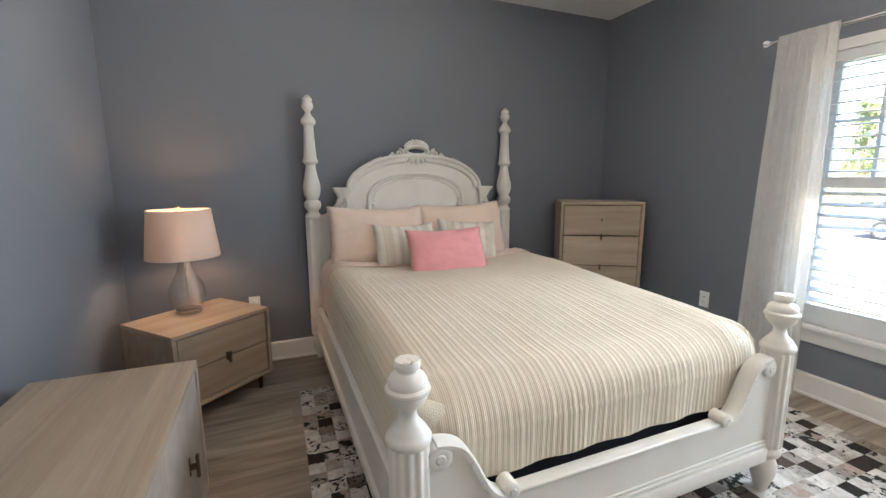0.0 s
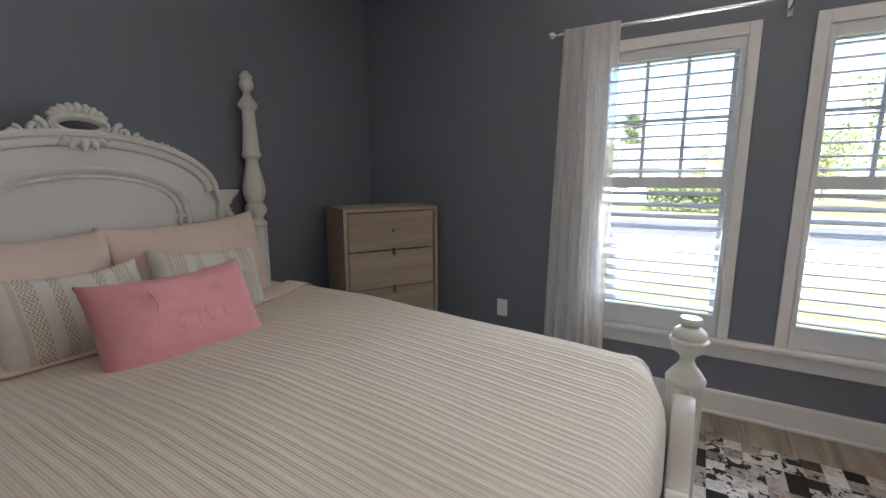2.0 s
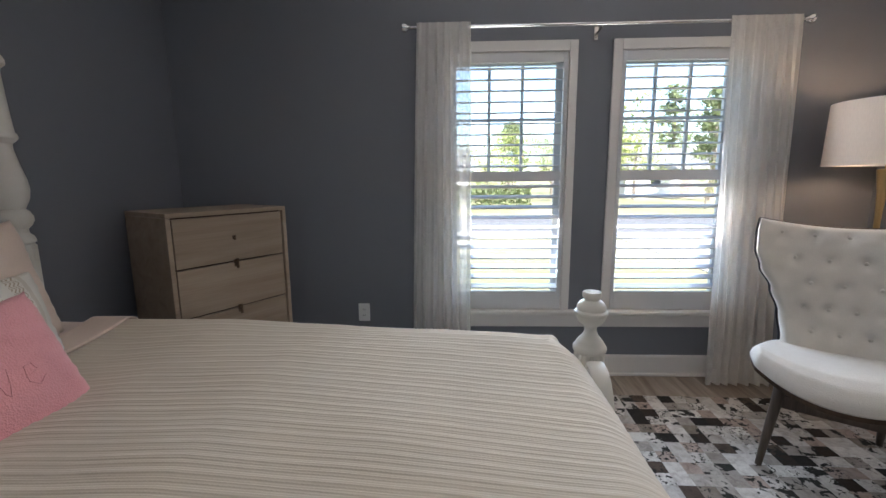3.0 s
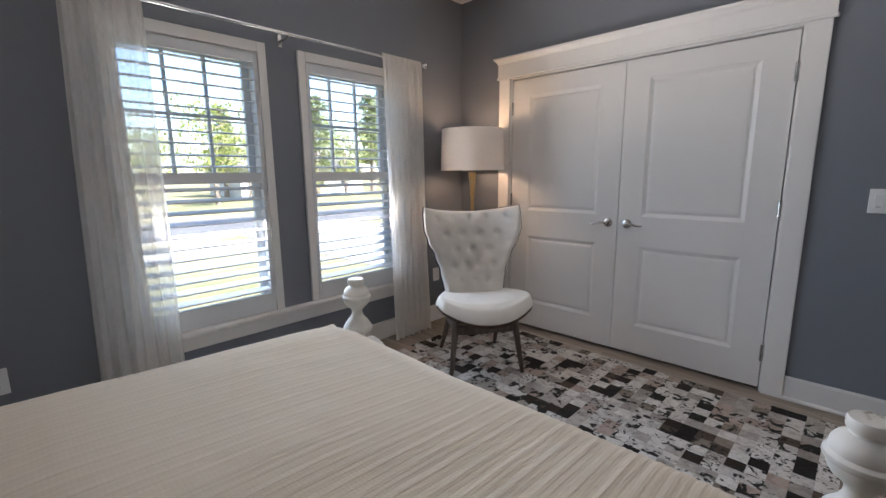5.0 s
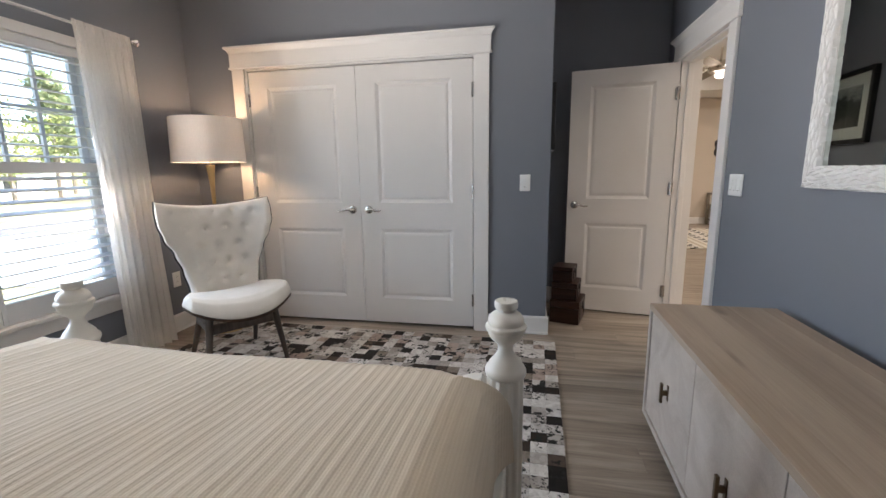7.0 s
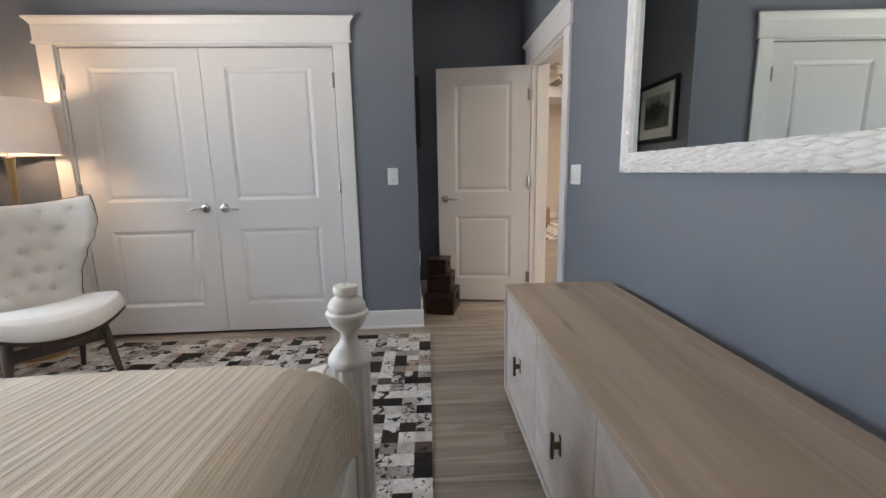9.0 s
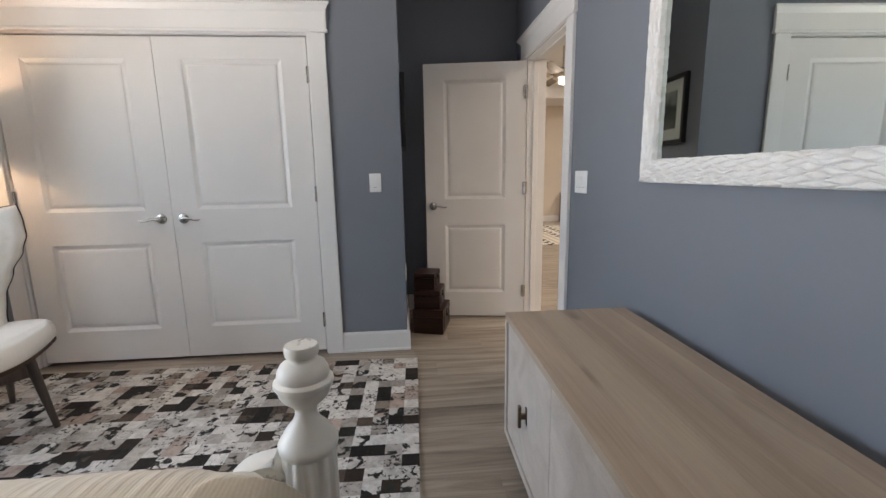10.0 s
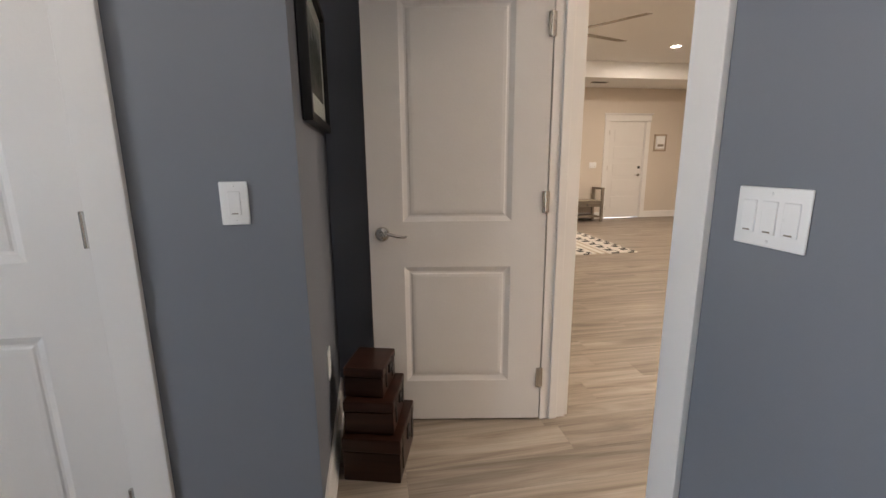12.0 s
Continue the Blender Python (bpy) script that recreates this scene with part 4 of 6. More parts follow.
def car(m):
    th = thing("parked_car", "silver crossover car parked at the street", "car", m)
    prof = [(-2.3, 0.35), (-2.32, 0.75), (-2.2, 1.0), (-1.9, 1.08), (-1.55, 1.42), (-0.9, 1.52), (0.2, 1.50), (0.7, 1.36), (1.25, 1.02), (2.0, 0.90), (2.28, 0.72), (2.3, 0.35), (1.85, 0.28), (-1.85, 0.28)]
    body = slab(bmesh.new(), prof, -0.9, 0.9)
    bmesh.ops.bevel(body, geom=list(body.edges), offset=0.06, segments=2, affect="EDGES", clamp_overlap=True)
    part("body", body, CARPAINT, th, "", 40)
    glassp = [(-1.75, 1.10), (-1.45, 1.38), (-0.9, 1.45), (0.15, 1.43), (0.6, 1.31), (1.0, 1.08)]
    for s in (-1, 1):
        part("side_window", slab(bmesh.new(), glassp, s * 0.893, s * 0.908), CARGLASS, th)
    for x in (-1.4, 1.4):
        for s in (-1, 1):
            w = part("wheel", lathe(bmesh.new(), [(0.12, -0.1), (0.30, -0.11), (0.34, -0.08), (0.34, 0.08), (0.30, 0.11), (0.12, 0.1)], 24, m=pose(x, s * 0.83, 0.34, 90, 0, 0)), TYRE, th, "black tyre", 40)
            part("rim", lathe(bmesh.new(), [(0.02, 0.09), (0.2, 0.115), (0.225, 0.125), (0.225, 0.08)], 10, m=pose(x, s * 0.83, 0.34, -90 * s, 0, 0)), CHROME, w, "alloy rim")
    return th


car(pose(21.0, 7.4, GZ + 0.02, 0, 0, -90))

# ---- curtains and rod ----
RX, RZ = 3.118, 2.13
rod = thing("curtain_rod", "polished chrome curtain rod with round finials", "curtain rod", pose(RX, 0, RZ))
part("pole", tube(bmesh.new(), [(0, 0.60, 0), (0, 2.76, 0)], 0.0095, 14), CHROME, rod, "", 40)
for y, s in ((0.60, -1), (2.76, 1)):
    part("finial", lathe(bmesh.new(), [(0.012, 0), (0.016, 0.004), (0.012, 0.012), (0.022, 0.022), (0.026, 0.034), (0.022, 0.046), (0.0, 0.052)], 20, m=pose(0, y, 0, -90 * s, 0, 0)), CHROME, rod, "round chrome finial", 50)
for y in (0.64, 1.69, 2.72):
    bm = tube(bmesh.new(), [(0, y, -0.011), (0.03, y, -0.020), (0.113, y, -0.02)], 0.006, 8)
    box(bm, 0.108, 0.116, y - 0.012, y + 0.012, -0.055, 0.02, 0.002)
    part("bracket", bm, NICKEL, rod, "wall bracket")


def curtain(name, top, low, folds, seed, label):
    """Sheer panel gathered on the rod; top and low: its edges along y at the rod and at the floor."""
    rg = random.Random(seed)
    ph = [rg.uniform(0, 6.28) for _ in range(4)]

    def f(u, v):
        z = RZ + 0.022 + (0.012 - RZ - 0.022) * v
        a, b = top[0] + (low[0] - top[0]) * v, top[1] + (low[1] - top[1]) * v
        g = 0.4 + 0.6 * v
        y = a + (b - a) * u + 0.010 * g * math.sin(9 * u + ph[2] + 2.5 * v)
        amp = 0.009 + 0.014 * v
        x = RX - 0.013 + amp * math.sin(folds * 6.283 * u + ph[0] + 0.8 * math.sin(3 * v + ph[1])) + 0.35 * amp * math.sin(folds * 13.1 * u + ph[1] + 2 * v)
        if v < 0.03:
            x = RX - 0.013 + 0.35 * (x - RX + 0.013)
        return (x - 0.012 * v, y, z)
    bm = grid_sheet(bmesh.new(), 150, 60, f)
    ob = link(name, bm, SHEER, None, "", 180)
    return tagged(ob, label, "curtain", "sheer curtains")


curtain("sheer_curtain", (2.425, 2.72), (2.41, 2.79), 6, 1, "sheer cream curtain panel hanging to the floor")
curtain("sheer_curtain", (0.62, 1.0), (0.56, 0.97), 7, 2, "sheer cream curtain panel hanging to the floor")

# ---- bed ----
BX0, BX1, BYH, BYF = 0.532, 2.107, 4.190, 1.992
bed = thing("poster_bed", "distressed white carved wooden poster bed", "bed", pose(0, 0, 0))
HEAD = [(0.0, 1.906), (0.013, 1.905), (0.018, 1.897), (0.022, 1.891), (0.031, 1.885), (0.034, 1.874), (0.029, 1.862), (0.035, 1.850), (0.039, 1.832), (0.033, 1.812), (0.020, 1.799), (0.018, 1.786), (0.026, 1.768), (0.044, 1.746), (0.050, 1.732), (0.050, 1.716), (0.038, 1.704),
        (0.033, 1.695), (0.037, 1.60), (0.045, 1.475), (0.052, 1.466), (0.053, 1.452), (0.046, 1.442), (0.034, 1.432), (0.034, 1.41), (0.044, 1.36), (0.058, 1.30), (0.062, 1.262), (0.057, 1.225), (0.044, 1.195), (0.040, 1.187),
        (0.052, 1.176), (0.060, 1.158), (0.060, 1.142), (0.052, 1.124), (0.040, 1.112), (0.040, 1.096), (0.052, 1.082), (0.057, 1.072), (0.057, 1.060), (0.050, 1.055)]
LOWER = [(0.050, 1.055), (0.057, 1.045), (0.057, 0.22)]
FOOT = [(0.0, 0.0), (0.022, 0.0), (0.026, 0.02), (0.034, 0.05), (0.046, 0.085), (0.050, 0.12), (0.044, 0.15), (0.036, 0.165), (0.050, 0.178), (0.056, 0.19), (0.056, 0.205), (0.050, 0.215), (0.050, 0.22)]
for x in (BX0, BX1):
    bm = lathe(bmesh.new(), HEAD[::-1], 30, (x, BYH, 0))
    lathe(bm, LOWER[::-1], 64, (x, BYH, 0), 10, 0.005)
    lathe(bm, FOOT, 28, (x, BYH, 0))
    part("head_post", bm, BEDWHITE, bed, "tall turned and fluted bedpost", 35)
KNOB = [(0.056, 0.635), (0.060, 0.640), (0.062, 0.647), (0.062, 0.655), (0.058, 0.663), (0.053, 0.668), (0.050, 0.676), (0.041, 0.688), (0.030, 0.700), (0.0235, 0.714), (0.022, 0.724), (0.0235, 0.734), (0.033, 0.744), (0.045, 0.754), (0.052, 0.766), (0.053, 0.778),
        (0.058, 0.781), (0.061, 0.787), (0.060, 0.794), (0.055, 0.798), (0.052, 0.800), (0.053, 0.806), (0.052, 0.815), (0.046, 0.826), (0.036, 0.834), (0.028, 0.837), (0.0265, 0.841), (0.029, 0.845), (0.0335, 0.848), (0.0345, 0.853), (0.0345, 0.864), (0.032, 0.869), (0.0, 0.8695)]
for x in (BX0, BX1):
    bm = lathe(bmesh.new(), KNOB, 36, (x, BYF, 0))
    lathe(bm, [(0.054, 0.22), (0.057, 0.232), (0.057, 0.622), (0.054, 0.635)], 96, (x, BYF, 0), 12, 0.006)
    lathe(bm, FOOT, 28, (x, BYF, 0))
    part("foot_post", bm, BEDWHITE, bed, "short turned and fluted bedpost with an urn finial", 35)
XC = (BX0 + BX1) / 2


def arch(hw, z0, rise, n=40, p=2.0):
    return [(XC + hw * math.cos(math.pi * (1 - k / n)), z0 + rise * math.sin(math.pi * k / n) ** (2 / p)) for k in range(n + 1)]


# headboard: panel with shoulders and an arched top
left = [(BX0 + 0.04, 0.30), (BX0 + 0.04, 1.05), (BX0 + 0.075, 1.075), (BX0 + 0.12, 1.10), (BX0 + 0.16, 1.15), (BX0 + 0.185, 1.205), (BX0 + 0.19, 1.25)]
outline = left + arch(0.535, 1.265, 0.235) + [(2 * XC - x, z) for x, z in left[::-1]]
part("headboard_panel", slab(bmesh.new(), outline, BYH - 0.022, BYH + 0.022), BEDFLAT, bed)
ridge = [(-0.052, 0), (0.012, 0), (0.014, 0.022), (0.004, 0.032), (-0.010, 0.030), (-0.018, 0.018), (-0.032, 0.020), (-0.046, 0.014)]
ridge = [(u, -v) for u, v in ridge]
part("arch_moulding", sweep(bmesh.new(), [(x, BYH - 0.022, z) for x, z in arch(0.535, 1.265, 0.245, 60)][::-1], ridge), BEDWHITE, bed, "", 40)
bead = [(-0.014, 0), (0.016, 0), (0.016, -0.008), (0.006, -0.018), (-0.004, -0.016), (-0.014, -0.007)]
inner = arch(0.385, 1.165, 0.20, 60, 2.4)
part("inner_moulding", sweep(bmesh.new(), [(x, BYH - 0.022, z) for x, z in inner][::-1], bead), BEDWHITE, bed, "", 40)
rope = [(-0.006, 0), (0.006, 0), (0.007, -0.007), (0, -0.011), (-0.007, -0.007)]
part("rope_moulding", sweep(bmesh.new(), [(x, BYH - 0.022, z) for x, z in arch(0.345, 1.165, 0.172, 60, 2.4)][::-1], rope), BEDWHITE, bed, "", 40)
for s in (-1, 1):
    # volutes at the ends of the inner moulding
    bm = bmesh.new()
    c = XC + s * 0.385
    sp = spiral(c - s * 0.018, 1.13, 0.034, 0.006, 0.0 if s > 0 else math.pi, -s * 1.4)
    tube(bm, [(x, BYH - 0.032, z) for x, y, z in sp], [0.011] * 15 + [0.009] * 8, 8)
    tube(bm, [(c, BYH - 0.032, 1.165), (c + s * 0.004, BYH - 0.034, 1.12), (c - s * 0.006, BYH - 0.03, 1.075), (c - s * 0.01, BYH - 0.026, 1.045)], [0.014, 0.017, 0.011, 0.004], 8)
    part("volute", bm, BEDWHITE, bed, "carved leaf scroll", 50)
    # stepped capitals on the shoulders
    bm = bmesh.new()
    c = XC + s * 0.575
    for k, (hw, z0, z1, d) in enumerate([(0.034, 1.195, 1.21, 0.028), (0.040, 1.21, 1.228, 0.034), (0.050, 1.228, 1.243, 0.042), (0.060, 1.243, 1.258, 0.05), (0.066, 1.258, 1.27, 0.055)]):
        box(bm, c - hw, c + hw, BYH - 0.022 - d, BYH + 0.024, z0, z1, 0.003)
    sp = spiral(c + s * 0.0, 1.135, 0.036, 0.006, math.pi / 2, s * 1.3)
    tube(bm, [(x, BYH - 0.034, z) for x, y, z in sp], 0.011, 8)
    tube(bm, [(c - s * 0.02, BYH - 0.034, 1.195), (c - s * 0.03, BYH - 0.036, 1.15), (c - s * 0.01, BYH - 0.034, 1.09), (c + s * 0.02, BYH - 0.03, 1.05)], [0.016, 0.018, 0.014, 0.006], 8)
    part("capital", bm, BEDWHITE, bed, "stepped and scrolled shoulder capital", 40)
    # ears that meet the posts
    bm = bmesh.new()
    e = BX0 + 0.075 if s < 0 else BX1 - 0.075
    sp = spiral(e, 1.05, 0.026, 0.005, math.pi / 2, -s * 1.3)
    tube(bm, [(x, BYH - 0.026, z) for x, y, z in sp], 0.009, 8)
    part("ear_scroll", bm, BEDWHITE, bed, "", 50)
# cartouche: open shell with leaf scrolls to both sides
bm = bmesh.new()
ring = [(XC + 0.092 * math.cos(a), BYH - 0.024, 1.540 + 0.038 * math.sin(a)) for a in [2 * math.pi * k / 40 for k in range(40)]]
sweep(bm, ring[::-1], [(-0.012, 0.016), (0.018, 0.016), (0.020, -0.008), (0.006, -0.024), (-0.010, -0.014)], closed=True)
crest = part("cartouche", bm, BEDWHITE, bed, "pierced carved shell crest", 50)
for k in range(9):
    a = math.pi * (0.10 + 0.80 * k / 8)
    p = Vector((XC + 0.058 * math.cos(a), BYH - 0.024, 1.562 + 0.028 * math.sin(a)))
    q = Vector((XC + 0.098 * math.cos(a), BYH - 0.018, 1.562 + 0.060 * math.sin(a) ** 1.2))
    bm = tube(bmesh.new(), [p, p.lerp(q, 0.6), q, q + (q - p).normalized() * 0.008], [0.010, 0.015, 0.013, 0.005], 10)
    part("shell_lobe", bm, BEDWHITE, crest, "", 60)
for k in range(7):
    a = math.pi * (1.08 + 0.84 * k / 6)
    p = Vector((XC + 0.062 * math.cos(a), BYH - 0.030, 1.512 + 0.02 * math.sin(a)))
    q = Vector((XC + 0.105 * math.cos(a), BYH - 0.036, 1.498 + 0.058 * math.sin(a)))
    part("leaf_lobe", tube(bmesh.new(), [p, p.lerp(q, 0.5), q], [0.011, 0.017, 0.006], 10), BEDWHITE, crest, "", 60)
for s in (-1, 1):
    for ox, oz, r0 in ((0.142, 1.520, 0.034), (0.205, 1.497, 0.026), (0.262, 1.474, 0.020)):
        sp = spiral(XC + s * ox, oz, r0, 0.005, math.pi / 2, s * 1.35)
        part("curl", tube(bmesh.new(), [(x, BYH - 0.036, z) for x, y, z in sp], [0.34 * r0] * 16 + [0.24 * r0] * 7, 8), BEDWHITE, crest, "", 60)
for s in (-1, 1):
    bm = bmesh.new()
    for k in range(7):
        f = k / 6
        hx = 0.27 + 0.14 * f
        bz = 1.265 + 0.25 * math.sqrt(max(0, 1 - (hx / 0.535) ** 2))
        p = Vector((XC + s * hx, BYH - 0.032, bz - 0.010))
        q = p + Vector((s * 0.055, -0.004, -0.012 - 0.03 * f))
        u = p + Vector((s * 0.022, -0.008, 0.014 - 0.010 * f))
        tube(bm, [p, u, q], [0.006, 0.014 - 0.006 * f, 0.004], 8)
        ball(bm, p + Vector((s * 0.01, 0, -0.014)), 0.010 - 0.003 * f, 1.3, 0.8, 0.8, 8)
    part("leaf_scroll", bm, BEDWHITE, bed, "carved acanthus leaves", 50)

# footboard with scrolled brackets
xa, xb = BX0 + 0.05, BX1 - 0.05


def bracket_curve(n=26):
    out = []
    for k in range(n + 1):
        f = k / n
        x = 0.02 + 0.235 * f
        z = 0.615 - 0.215 * (1 / (1 + math.exp(-9 * (f - 0.55)))) - 0.012 * f
        out.append((x, z))
    return out


cv = bracket_curve()
outline = [(xa, 0.175)] + [(xa, 0.59)] + [(xa + x, z - 0.006) for x, z in cv] + [(xa + 0.30, 0.388), (xb - 0.30, 0.388)] + [(xb - x, z - 0.006) for x, z in cv[::-1]] + [(xb, 0.59), (xb, 0.175)]
part("footboard_panel", slab(bmesh.new(), outline, BYF - 0.018, BYF + 0.018), BEDFLAT, bed)
bm = bmesh.new()
box(bm, xa - 0.01, xb + 0.01, BYF - 0.034, BYF + 0.03, 0.165, 0.225, 0.004)
box(bm, xa - 0.01, xb + 0.01, BYF - 0.028, BYF + 0.024, 0.228, 0.245, 0.006)
box(bm, xa - 0.01, xb + 0.01, BYF - 0.024, BYF + 0.02, 0.248, 0.260, 0.004)
part("footboard_moulding", bm, BEDFLAT, bed, "", 40)
part("footboard_cap", bx(xa + 0.25, xb - 0.25, BYF - 0.026, BYF + 0.026, 0.387, 0.402, 0.006, 3), BEDFLAT, bed, "", 40)
band = [(-0.010, -0.030), (0.006, -0.032), (0.012, -0.022), (0.012, 0.022), (0.006, 0.032), (-0.010, 0.030)]
for s in (-1, 1):
    o = xa if s < 0 else xb
    pth = [(o - s * x, BYF, z) for x, z in cv]
    if s > 0:
        pth = pth[::-1]
    bm = sweep(bmesh.new(), pth, [(-u, v) for u, v in band][::-1])
    top = (o - s * 0.030, 0.578)
    rot = pose(top[0], BYF - 0.034, top[1], -90, 0, 0)
    lathe(bm, [(0.0, -0.002), (0.012, -0.002), (0.016, 0.002), (0.030, 0.002), (0.036, 0.006), (0.036, 0.062), (0.030, 0.066), (0.0, 0.066)], 24, m=rot)
    low = (o - s * 0.262, 0.408)
    lathe(bm, [(0.0, -0.002), (0.010, -0.002), (0.013, 0.002), (0.022, 0.002), (0.027, 0.006), (0.027, 0.062), (0.022, 0.066), (0.0, 0.066)], 24, m=pose(low[0], BYF - 0.034, low[1], -90, 0, 0))
    part("scroll_bracket", bm, BEDWHITE, bed, "curled scroll bracket with rubbed edges", 40)
for x, s in ((BX0, -1), (BX1, 1)):
    bm = bx(x - 0.018 - 0.01 * s, x + 0.018 - 0.01 * s, BYF + 0.05, BYH - 0.05, 0.20, 0.405, 0.006)
    box(bm, x - 0.024 + 0.0 * s, x + 0.024, BYF + 0.055, BYH - 0.055, 0.18, 0.225, 0.005)
    part("side_rail", bm, BEDFLAT, bed)
found = thing("bed_foundation", "black cloth-covered box foundation in the bed frame", "box spring", pose(0, 0, 0))
part("cover", bx(BX0 + 0.04, BX1 - 0.04, BYF + 0.078, BYH - 0.04, 0.22, 0.43, 0.02, 3), BLACK, found)
for x in (BX0 + 0.3, BX1 - 0.3):
    for y in (BYF + 0.3, BYH - 0.3):
        part("support_leg", bx(x - 0.02, x + 0.02, y - 0.02, y + 0.02, 0.012, 0.22, 0.003), BLACK, found)

# bedding
MX0, MX1, MZ = BX0 + 0.024, BX1 - 0.024, 0.712


def drape(u, v, y0, y1, foot, lift, drop, ribs, seed=0):
    """A cloth laid on the mattress: u across from side to side, v from the head (0) to the foot (1)."""
    hw, r = (MX1 - MX0) / 2, (0.12 if u < 0.5 else 0.07)
    flat = hw - r
    arc = r * math.pi / 2
    side = max(0.0, drop - r)
    total = flat + arc + side

    def fold(s):
        if s < flat:
            return s, 0.0
        if s < flat + arc:
            a = (s - flat) / r
            return flat + r * math.sin(a), r - r * math.cos(a)
        return hw + 0.006 * (s - flat - arc) / max(side, 0.01), r + s - flat - arc
    s = (2 * u - 1) * total
    dx, zx = fold(abs(s))
    x = (MX0 + MX1) / 2 + math.copysign(dx, s)
    if foot:
        rf = 0.14
        ff, af = (y0 - y1) - rf, rf * math.pi / 2
        q = v * (ff + af + max(0.0, drop - rf))
        if q < ff:
            dy, zy = q, 0.0
        elif q < ff + af:
            a = (q - ff) / rf
            dy, zy = ff + rf * math.sin(a), rf - rf * math.cos(a)
        else:
            dy, zy = ff + rf + 0.004, rf + q - ff - af
        y = y0 - dy
        # round the corners at the foot
        rc = 0.17
        ex, ey = dx - (hw - rc), dy - ((y0 - y1) - rc)
        if ex > 0 and ey > 0:
            k = max(ex, ey) / math.hypot(ex, ey)
            x += math.copysign(ex * (k - 1), s)
            y -= ey * (k - 1)
            dx += ex * (k - 1)
    else:
        y, zy = y0 + (y1 - y0) * v, 0.0
    rise = 0.08 * min(1.0, (y - 2.05) / 1.3) - 0.022 * max(0.0, (XC + 0.3 - x)) * math.exp(-((y - 2.0) / 0.4) ** 2)
    z = MZ + rise + lift - min(drop + rise, (zx ** 3 + zy ** 3) ** (1 / 3) * (1 + rise / max(drop, 0.01)))
    z -= max(0.0, 1 - zy / 0.08) * (0.022 * math.exp(-((x - MX1 + 0.52) / 0.30) ** 2) - 0.012 * math.exp(-((x - MX1 + 0.08) / 0.12) ** 2) - 0.010 * math.exp(-((x - MX0 - 0.2) / 0.2) ** 2)) * math.exp(-((y - BYF - 0.1) / 0.4) ** 2)
    z += 0.008 * (1 - (dx / hw) ** 2) - 0.055 * (1 - (dx / hw) ** 4) * max(0.0, min(1.0, (y - 3.0) / 0.6)) + 0.006 * noise.noise((x * 2.3 + seed, y * 2.0, 0.3)) + 0.0025 * noise.noise((x * 9 + seed, y * 7.0, 1.3))
    if ribs:
        ph = (s + 0.007 * noise.noise((s * 4, y * 1.7, 5.0))) / 0.0425
        w = ph - math.floor(ph)
        h = 0.0027 * math.exp(-((w - 0.5) / 0.15) ** 2) + 0.0022 * math.exp(-((w - 0.08) / 0.07) ** 2)
        wob = 1 + 0.25 * noise.noise((s * 20, y * 6, 0))
        nx, nz = (math.copysign(min(1.0, zx / r), s), max(0.25, 1 - zx / r))
        ny = -min(1.0, zy / r) if foot else 0
        nz = max(0.05, nz * (1 - min(1.0, zy / r)))
        z += h * nz * wob
        x += h * nx * wob * (1 if zy < 0.02 else 0.3)
        y += h * ny * wob
        if zy > 0.12:
            y -= 0.006 * math.sin(s * 27.0 + 0.6) * (zy - 0.12) / 0.2
    return (x, y, z)


bm = grid_sheet(bmesh.new(), 380, 150, lambda u, v: drape(u, v, 3.74, BYF + 0.048, True, 0.0, 0.300, True))
tagged(link("coverlet", bm, KNIT, None, "", 180), "cream cable-knit coverlet spread over the bed", "bedspread")
bm = grid_sheet(bmesh.new(), 120, 24, lambda u, v: drape(u, v, BYH - 0.06, 3.70, False, -0.006, 0.27, False, 3.0))
tagged(link("fitted_sheet", bm, BLUSHSHEET, None, "", 180), "pale blush bed sheet at the head of the bed", "bed sheet")
bm = grid_sheet(bmesh.new(), 120, 10, lambda u, v: drape(u, v, 3.86 + 0.01 * math.sin(7 * u), 3.715 + 0.008 * math.sin(11 * u), False, 0.012, 0.25, False, 7.0),
                lambda u, v: Vector(drape(u, v, 3.86, 3.72, False, 0.004, 0.25, False, 7.0)))
tagged(link("folded_sheet", bm, BLUSH, None, "", 180), "blush top sheet folded back over the coverlet", "bed sheet")
mt = bx(MX0 + 0.015, MX1 - 0.015, BYF + 0.075, BYH - 0.065, 0.432, MZ - 0.036, 0.06, 4)
tagged(link("mattress", mt, CREAM, None, "", 40), "thick mattress under the coverlet", "mattress")


